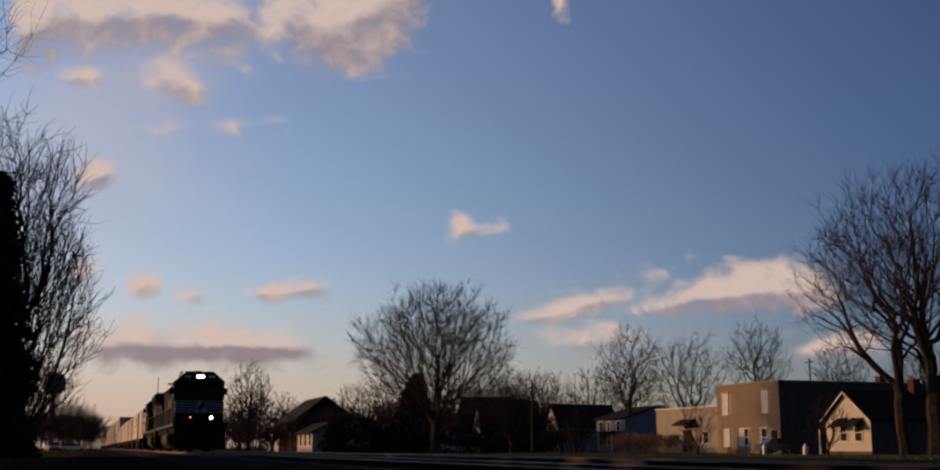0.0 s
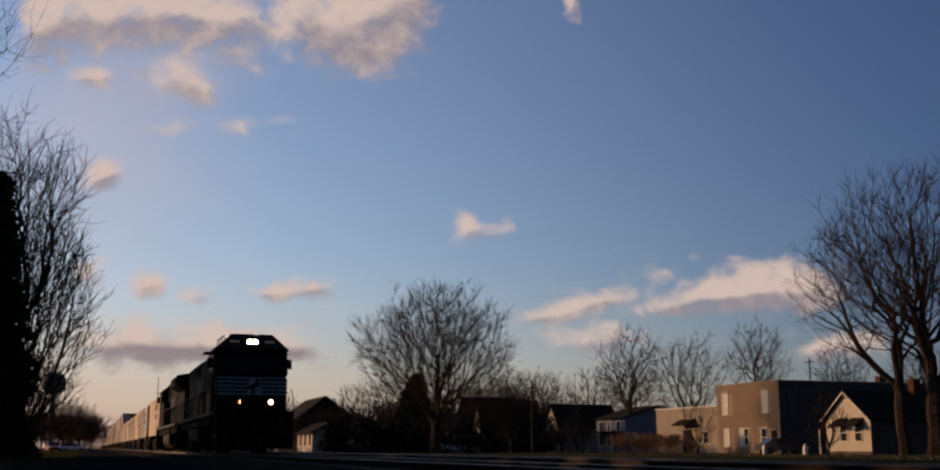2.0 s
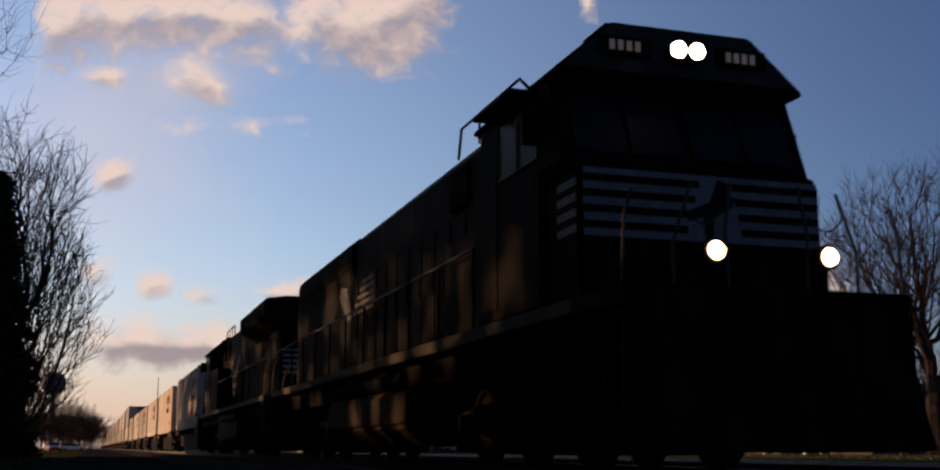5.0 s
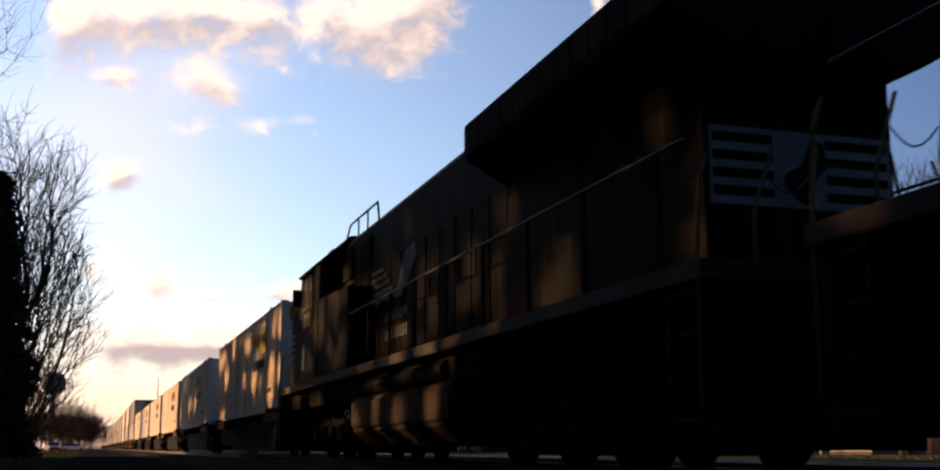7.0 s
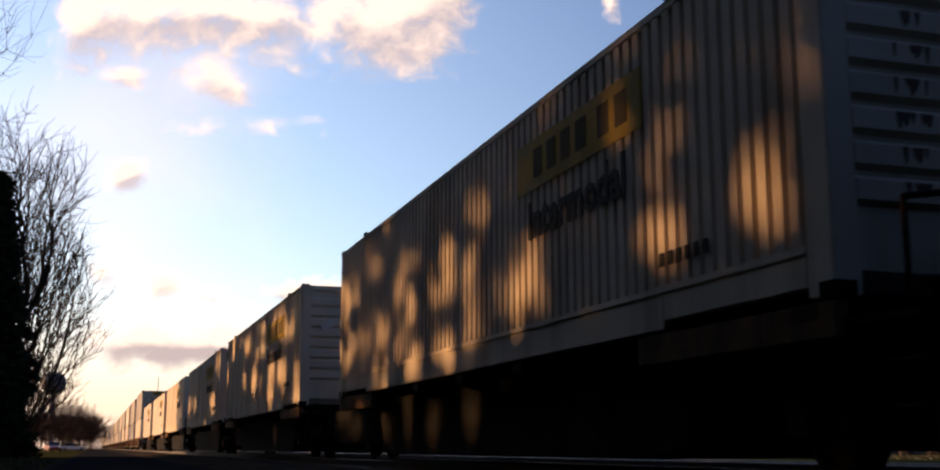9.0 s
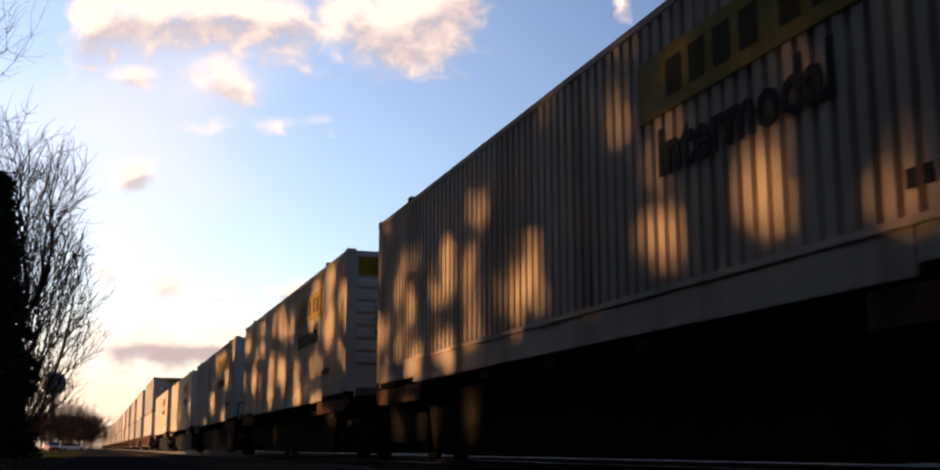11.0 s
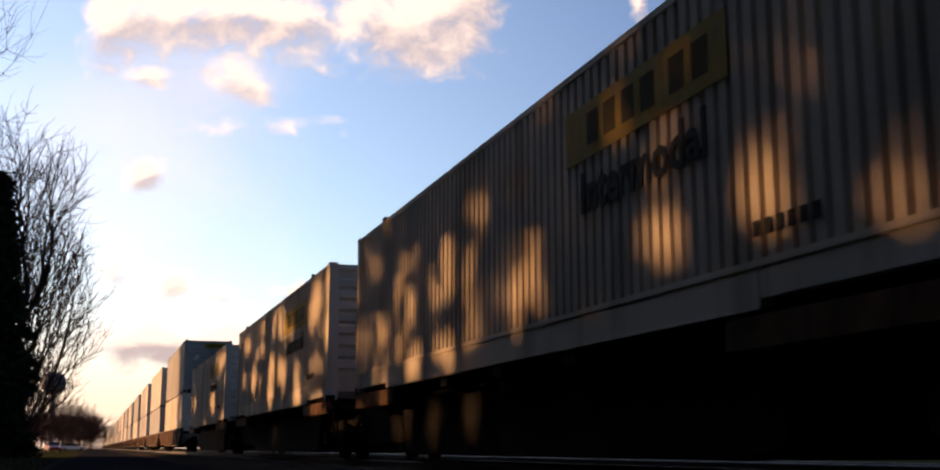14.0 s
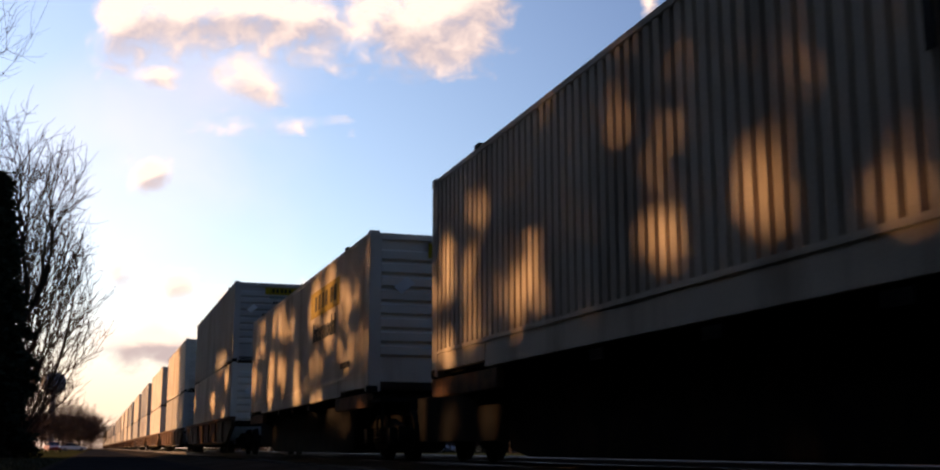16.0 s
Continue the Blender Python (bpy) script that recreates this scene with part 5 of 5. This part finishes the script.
for lab, x, y, h, w, sd in (("bare tree beside the street", -7.5, 130, 10, 7, 61), ("tall bare tree beside the street", -9, 170, 15, 9, 62), ("bare tree far down the street", -3, 260, 10, 9, 63), ("bare tree far down the street", -6, 330, 14, 14, 64), ("bare tree far down the street", -9, 380, 15, 14, 65)):
    bare_tree(lab, x, y, h, sd, trunk=0.26, fork=0.15, low=0.2, width=w, n=350, thin=0.025, reach=0.35)


def thicket(label, rows, mat, seed, thin, name="shrub", spread_z=1.0):
    """Shrubs: many thin upright stems that fork, one thing each."""
    rng = random.Random(seed)
    for x, y, w, h in rows:
        t = thing(name, label, "shrub", pose(x, y, -0.36), "shrubs along the street")
        segs = []
        for _ in range(int(26 * max(1, w / 3))):
            a, o = rng.uniform(0, 6.283), rng.random() ** 0.5 * w * 0.5
            p = Vector((math.cos(a) * o, math.sin(a) * o, 0))
            grow(rng, segs, p, Vector((math.cos(a) * 0.25, math.sin(a) * 0.25, 1)).normalized(), h * rng.uniform(0.4, 0.62), thin * 1.4, 2, 4, 0.05, (3, 3, 3, 3), 0.2, (0.3, 0.7))
        limbs("branchwork", segs, mat, t, thin)
    return


thicket("russet leafless hedge shrub before the annex", [(59.5, 121.5, 4.5, 2.0), (60.5, 117, 3, 1.7), (57, 111, 4, 1.8), (56, 104, 3, 1.6)], HEDGE, 71, 0.03)
thicket("tangled dark leafless shrub between houses", [(x, y, w, h) for x, y, w, h in ((40, 126, 6, 1.8), (45, 130, 6, 1.7), (36, 134, 6, 4.5), (30, 140, 6, 5), (26, 150, 6, 4.2), (51.5, 138, 6, 3.0), (53, 133, 5, 2.4), (34, 122, 5, 3), (22, 165, 6, 3.6), (60, 143, 5, 3.6), (39, 142, 7, 6), (43, 162, 8, 6.5), (55, 150, 8, 6), (68, 168, 8, 6.5), (80, 150, 8, 6), (30, 168, 8, 6), (92, 150, 8, 6), (22, 215, 8, 6), (26, 240, 8, 7))], TWIG, 72, 0.035)
for x, y, h, r in ((25.2, 125.5, 3.2, 1.8), (27.6, 121, 3.6, 2.6), (31.5, 123, 4.0, 3.0), (34.6, 127, 4.4, 2.6), (48.5, 136, 4.2, 3.0), (53, 139, 4.6, 3.2)):
    evergreen("broad dark evergreen bush between the houses", x, y, h, r, 300 + int(x), 1500, 0.4, full=0.8)
evergreen("dark evergreen behind the broad tree", 35.0, 128, 8.6, 3.6, 81, 2600, 0.55)
thicket("tangled leafless shrub beside the street", [(-8, 120, 4, 3), (-10, 145, 5, 4), (-11, 190, 6, 5), (-13, 235, 7, 6), (-7, 300, 9, 8), (-5, 360, 10, 9), (-6, 420, 12, 10), (2, 470, 10, 8)], TWIG, 73, 0.045)


def far_woods():
    """Leafless woods on the horizon."""
    rng = random.Random(91)
    segs = []
    for _ in range(230):
        x = rng.uniform(40, 420)
        y = rng.uniform(300, 420) + x * 0.1
        h = rng.uniform(8, 15)
        grow(rng, segs, Vector((x, y, -0.4)), Vector((0, 0, 1)), h * 0.5, 0.3, 2, 4, 0.1, (4, 4, 4, 4), 0.2, (0.35, 0.8))
    for _ in range(60):
        x, y = rng.uniform(-60, -12), rng.uniform(480, 800)
        grow(rng, segs, Vector((x, y, -0.4)), Vector((0, 0, 1)), rng.uniform(4, 7), 0.3, 2, 4, 0.1, (4, 4, 4, 4), 0.2, (0.35, 0.8))
    ob = limbs("far_woods", segs, TWIG, None, 0.09)
    tagged(ob, "leafless woods along the horizon", "woods", kind="stuff")


far_woods()


def lawn_tufts():
    rng = random.Random(92)
    verts, faces = [], []
    for _ in range(9000):
        x, y = (rng.uniform(37, 57), rng.uniform(45, 120)) if rng.random() < 0.75 else (rng.uniform(-4, -1.3), rng.uniform(8, 60))
        a, h = rng.uniform(0, 3.14), rng.uniform(0.05, 0.16)
        dx, dy = math.cos(a) * 0.05, math.sin(a) * 0.05
        o = len(verts)
        verts += [(x - dx, y - dy, -0.34), (x + dx, y + dy, -0.34), (x + rng.uniform(-0.06, 0.06), y + rng.uniform(-0.06, 0.06), -0.34 + h)]
        faces.append((o, o + 1, o + 2))
    tagged(raw("grass_tufts", verts, faces, BLADE), "rough dormant grass tufts", "grass", kind="stuff")


lawn_tufts()

# evergreens beside the eye whose crowns shade the railway
SUN_GAPS += [(15.4, 0.75, 0.5, 0.42), (17.2, 0.7, 0.6, 0.36), (18.6, 0.8, 0.4, 0.4), (20.2, 0.72, 0.6, 0.36), (7.1, 2.15, 0.38, 0.5), (8.75, 1.95, 0.34, 0.42), (12.3, 1.9, 0.42, 0.55), (11.8, 2.2, 0.36, 0.5), (14.8, 2.4, 0.4, 0.25), (5.6, 1.8, 0.25, 0.32), (8.9, 0.6, 0.3, 0.2), (11.5, 0.7, 0.25, 0.2)]
spots = random.Random(7)
SUN_GAPS += [(spots.uniform(13.6, 23), spots.uniform(1.1, 3.4), spots.uniform(0.25, 0.55), spots.uniform(0.14, 0.34)) for _ in range(52)]
SUN_GAPS += [(spots.uniform(22, 44), spots.uniform(0.6, 3.9), spots.uniform(0.4, 1.1), spots.uniform(0.2, 0.5)) for _ in range(38)]
SUN_GAPS += [(spots.uniform(44, 72), spots.uniform(0.4, 4.2), spots.uniform(0.6, 1.6), spots.uniform(0.2, 0.6)) for _ in range(24)]
SUN_GAPS += [(spots.uniform(8.2, 10.8), spots.uniform(2.6, 3.5), spots.uniform(0.12, 0.24), spots.uniform(0.12, 0.25)) for _ in range(9)]
SUN_GAPS += [(spots.uniform(4.5, 7.6), spots.uniform(2.6, 3.9), spots.uniform(0.1, 0.2), spots.uniform(0.12, 0.25)) for _ in range(3)]
SUN_GAPS += [(spots.uniform(4, 30), spots.uniform(-0.1, 0.9), spots.uniform(0.15, 0.35), spots.uniform(0.08, 0.16)) for _ in range(14)]
for k in range(22):
    evergreen("tall dense evergreen in the row beside the street", -8.3 - 0.6 * (k % 2) - 0.35 * max(0, k - 11), -9 + 4.2 * k, 17.5 + 1.7 * ((k * 7) % 3), 3.3, 100 + k, 6200, 0.3, gaps=True, full=0.4)
# Unseen trees added behind the eye, only to hold sky light off the train.
for k, (x, y, h) in enumerate(((-6.5, -14, 17), (-2, -18, 18), (2.5, -20, 17), (15.5, -16, 18), (19, -10, 17), (21, -4, 16), (23.5, 1, 16), (18, -22, 18))):
    evergreen("unseen evergreen added behind the eye to block sky light", x, y, h, 3.4, 140 + k, 3500, 0.42, full=0.4)

brick_face()


# ---- clouds ----
def cloud_material(name, amount, size, lo, hi, most, shade, dim=0.0):
    """Thin glowing vapour: sun shading is put into its colour, thin edges let the sky through."""
    m = bpy.data.materials.new(name)
    m.use_nodes = True
    t = m.node_tree
    n, link = t.nodes, t.links.new
    n.remove(n["Principled BSDF"])
    out = n["Material Output"]
    co, info = n.new("ShaderNodeTexCoord"), n.new("ShaderNodeObjectInfo")
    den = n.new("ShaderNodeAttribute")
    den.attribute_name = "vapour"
    shift = n.new("ShaderNodeVectorMath")
    shift.operation = "MULTIPLY_ADD"
    shift.inputs[1].default_value = (17.0, 17.0, 22.0)
    link(co.outputs["Object"], shift.inputs[0])
    far = n.new("ShaderNodeVectorMath")
    far.operation = "SCALE"
    far.inputs[0].default_value = (37.0, 11.0, 5.0)
    link(info.outputs["Random"], far.inputs["Scale"])
    link(far.outputs[0], shift.inputs[2])
    puff = n.new("ShaderNodeTexNoise")
    puff.inputs["Scale"].default_value, puff.inputs["Detail"].default_value, puff.inputs["Roughness"].default_value = size, 6, 0.52
    puff.inputs["Distortion"].default_value = 0.35
    link(shift.outputs[0], puff.inputs["Vector"])
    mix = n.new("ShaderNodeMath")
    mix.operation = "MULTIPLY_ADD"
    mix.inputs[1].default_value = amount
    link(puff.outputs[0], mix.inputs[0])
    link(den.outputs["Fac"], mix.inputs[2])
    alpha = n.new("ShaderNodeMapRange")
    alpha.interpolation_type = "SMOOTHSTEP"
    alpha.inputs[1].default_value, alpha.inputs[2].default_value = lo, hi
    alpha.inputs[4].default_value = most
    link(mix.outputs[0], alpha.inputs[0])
    # painted sun shading: the side away from the sun is greyer
    dusk = n.new("ShaderNodeAttribute")
    dusk.attribute_name = "dusk"
    less = n.new("ShaderNodeMath")
    less.operation = "MULTIPLY_ADD"
    less.inputs[1].default_value = -1.3
    link(puff.outputs[0], less.inputs[0])
    link(dusk.outputs["Fac"], less.inputs[2])
    core = n.new("ShaderNodeMapRange")
    core.interpolation_type = "SMOOTHSTEP"
    core.inputs[1].default_value, core.inputs[2].default_value = -0.35 - dim, 0.4 - dim
    link(less.outputs[0], core.inputs[0])
    colour = n.new("ShaderNodeMix")
    colour.data_type = "RGBA"
    colour.inputs[6].default_value = (0.95, 0.95, 0.98, 1)
    colour.inputs[7].default_value = (*shade, 1)
    link(core.outputs[0], colour.inputs[0])
    light, clear, blend = n.new("ShaderNodeEmission"), n.new("ShaderNodeBsdfTransparent"), n.new("ShaderNodeMixShader")
    light.inputs[1].default_value = CLOUD_LIGHT
    link(colour.outputs[2], light.inputs[0])
    link(alpha.outputs[0], blend.inputs[0])
    link(clear.outputs[0], blend.inputs[1])
    link(light.outputs[0], blend.inputs[2])
    link(blend.outputs[0], out.inputs["Surface"])
    return m


CLOUD_LIGHT = 0.55
VAPOUR = cloud_material("cloud_vapour", 2.3, 2.3, 1.18, 2.4, 0.95, (0.45, 0.49, 0.62), -0.12)
GREYVAPOUR = cloud_material("grey_cloud_vapour", 2.3, 2.3, 1.15, 2.35, 0.95, (0.40, 0.42, 0.52), 0.35)
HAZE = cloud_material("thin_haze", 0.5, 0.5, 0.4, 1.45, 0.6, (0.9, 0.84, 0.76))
RIGHT = Vector((0.9510, -0.3090, 0.0))
AHEAD = Vector((0.3090, 0.9510, 0.0))
LAYER = 330.0      # height of the cloud layer
DRIFT = 4.25       # metres a second to the right
CLOUDS = []


def cloud(label, side, rise, lobes, mat):
    """A cloud in the layer, seen at side and rise (tangents from the view's heading and the horizon).
    lobes: across, up, half width, half height, weight, in the same tangents."""
    dist = LAYER / rise
    hw = max(abs(l[0]) + l[2] * 1.6 for l in lobes)
    hh = max(abs(l[1]) + l[3] * 1.6 for l in lobes)
    nx, nz = 56, 34
    verts, dens, shady, faces = [], [], [], []

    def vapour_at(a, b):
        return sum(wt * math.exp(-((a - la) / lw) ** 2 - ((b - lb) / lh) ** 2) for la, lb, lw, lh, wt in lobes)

    for j in range(nz + 1):
        for i in range(nx + 1):
            a, b = -hw + 2 * hw * i / nx, -hh + 2 * hh * j / nz
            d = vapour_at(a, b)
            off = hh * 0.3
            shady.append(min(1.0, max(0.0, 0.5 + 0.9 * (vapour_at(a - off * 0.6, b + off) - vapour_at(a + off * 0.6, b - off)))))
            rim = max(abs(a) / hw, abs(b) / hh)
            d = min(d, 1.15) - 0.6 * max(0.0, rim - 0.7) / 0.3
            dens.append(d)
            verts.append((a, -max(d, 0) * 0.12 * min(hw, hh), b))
    for j in range(nz):
        for i in range(nx):
            k = j * (nx + 1) + i
            faces.append((k, k + 1, k + nx + 2, k + nx + 1))
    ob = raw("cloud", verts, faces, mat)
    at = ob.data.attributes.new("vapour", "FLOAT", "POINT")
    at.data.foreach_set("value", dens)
    at = ob.data.attributes.new("dusk", "FLOAT", "POINT")
    at.data.foreach_set("value", shady)
    ob.data.shade_smooth()
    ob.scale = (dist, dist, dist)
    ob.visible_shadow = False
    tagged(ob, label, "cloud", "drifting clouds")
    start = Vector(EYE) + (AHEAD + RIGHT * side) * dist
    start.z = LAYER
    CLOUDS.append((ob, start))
    return ob


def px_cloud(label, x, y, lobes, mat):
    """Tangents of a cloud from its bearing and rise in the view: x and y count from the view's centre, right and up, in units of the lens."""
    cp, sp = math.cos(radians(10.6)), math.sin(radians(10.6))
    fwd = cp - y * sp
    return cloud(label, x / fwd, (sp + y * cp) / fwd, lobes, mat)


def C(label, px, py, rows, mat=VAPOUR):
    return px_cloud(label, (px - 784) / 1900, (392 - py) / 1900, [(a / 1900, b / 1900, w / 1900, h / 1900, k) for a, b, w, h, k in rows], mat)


C("broad bright cloud bank high in the sky", 330, 30, [(-180, 0, 120, 75, 0.85), (-40, 10, 110, 70, 0.85), (60, -25, 60, 55, 0.6), (-290, -50, 60, 60, 0.7), (-60, -10, 220, 40, 0.3), (-290, 20, 70, 50, 0.55)])
C("large bright cloud with a soft grey heart", 570, 30, [(-60, 10, 85, 75, 1.1), (40, -30, 85, 60, 1.15), (20, -62, 55, 35, 0.8), (100, 30, 60, 50, 0.7), (0, 60, 120, 60, 1.0)])
C("ragged bright white cloud puff", 295, 135, [(-10, 25, 38, 32, 0.95), (20, -22, 40, 26, 0.9), (-35, 0, 30, 22, 0.5)])
C("small wispy white cloud", 135, 128, [(0, 0, 46, 20, 0.95)])
C("small round white cloud puff", 158, 292, [(0, 4, 34, 30, 1.1), (8, -14, 24, 18, 0.7)])
C("small pale two-lobed cloud", 795, 382, [(-26, 4, 20, 26, 0.75), (20, -6, 36, 14, 0.65)])
C("long bright cloud bank low in the sky", 1215, 478, [(-110, -38, 60, 20, 0.85), (-40, -14, 70, 30, 0.95), (40, 14, 60, 36, 1.0), (110, 0, 70, 38, 1.0), (60, -26, 130, 20, 0.8)])
C("slender bright cloud low in the sky", 950, 512, [(50, 14, 60, 16, 0.9), (-50, -18, 50, 16, 0.85), (0, -4, 50, 14, 0.7)])
C("faint cloud near the horizon", 985, 570, [(-20, 0, 60, 24, 0.7), (50, 10, 50, 26, 0.6)])
C("small cloud near the tall tree", 1390, 580, [(-20, -6, 60, 18, 0.9), (30, 12, 50, 20, 0.8)])
C("grey cloud bank near the horizon", 330, 572, [(-120, 0, 80, 42, 1.1), (40, 4, 80, 34, 1.1), (140, -14, 80, 22, 0.85), (0, -20, 160, 14, 0.5)], GREYVAPOUR)
C("pair of small pale clouds", 485, 485, [(-45, -4, 34, 16, 0.95), (30, 4, 46, 19, 1.05)])
C("small bright cloud puff", 238, 474, [(0, 0, 30, 24, 1.05)])
C("faint wisp of cloud", 325, 492, [(0, 0, 32, 16, 0.75)])
C("small cloud wisp at the top of the sky", 935, 12, [(0, 0, 14, 20, 0.65), (0, 20, 12, 16, 0.6)])
C("faint streak of high cloud", 340, 210, [(0, 0, 130, 16, 0.5)])
C("smooth pale veil of high cloud", 180, 110, [(0, 0, 260, 120, 0.4), (120, -40, 200, 60, 0.2)], HAZE)
C("broad thin veil of pale haze", 120, 330, [(0, 0, 330, 330, 0.55), (60, 140, 260, 150, 0.2)], HAZE)
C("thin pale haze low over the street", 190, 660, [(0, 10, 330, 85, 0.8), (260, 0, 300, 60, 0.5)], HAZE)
C("small bright cloud by the street trees", 140, 458, [(0, 0, 28, 26, 0.95)])


# ---- what moves ----
def motions():
    for ob, x, y, z, turn in MOVERS:
        walk(ob, [(0.0, pose(x, y, z, 0, 0, turn)), (8.0, pose(x, y - SPEED * 8, z, 0, 0, turn)), (16.0, pose(x, y - SPEED * 16, z, 0, 0, turn))])
    for ob, start in CLOUDS:
        heading = math.degrees(math.atan2(-AHEAD.x, AHEAD.y))
        rows = []
        for t in (0.0, 8.0, 16.0):
            p = start + RIGHT * DRIFT * t
            rows.append((t, pose(p.x, p.y, p.z, 0, 0, heading)))
        walk(ob, rows)
    # the ditch lights' alternate flashing, imitated by turning lenses edge-on, once in about two seconds
    for ob, at, street_side in FLASH_LENSES:
        rows = []
        for k in range(161):
            t = k / 10
            beat = (t - 0.85) % 2.07
            aside = (beat > 1.02) if street_side else (0.2 < beat < 0.9)
            rows.append((t, pose(*at, 0, 0, 86 if aside else 0)))
        walk(ob, rows)
    for ob, (x, y, z), r, turn in SPINNING:
        step = math.degrees(SPEED / r) / FPS * turn
        walk(ob, [(k / FPS, pose(x, y, z, k * step)) for k in range(16 * FPS + 1)])


motions()
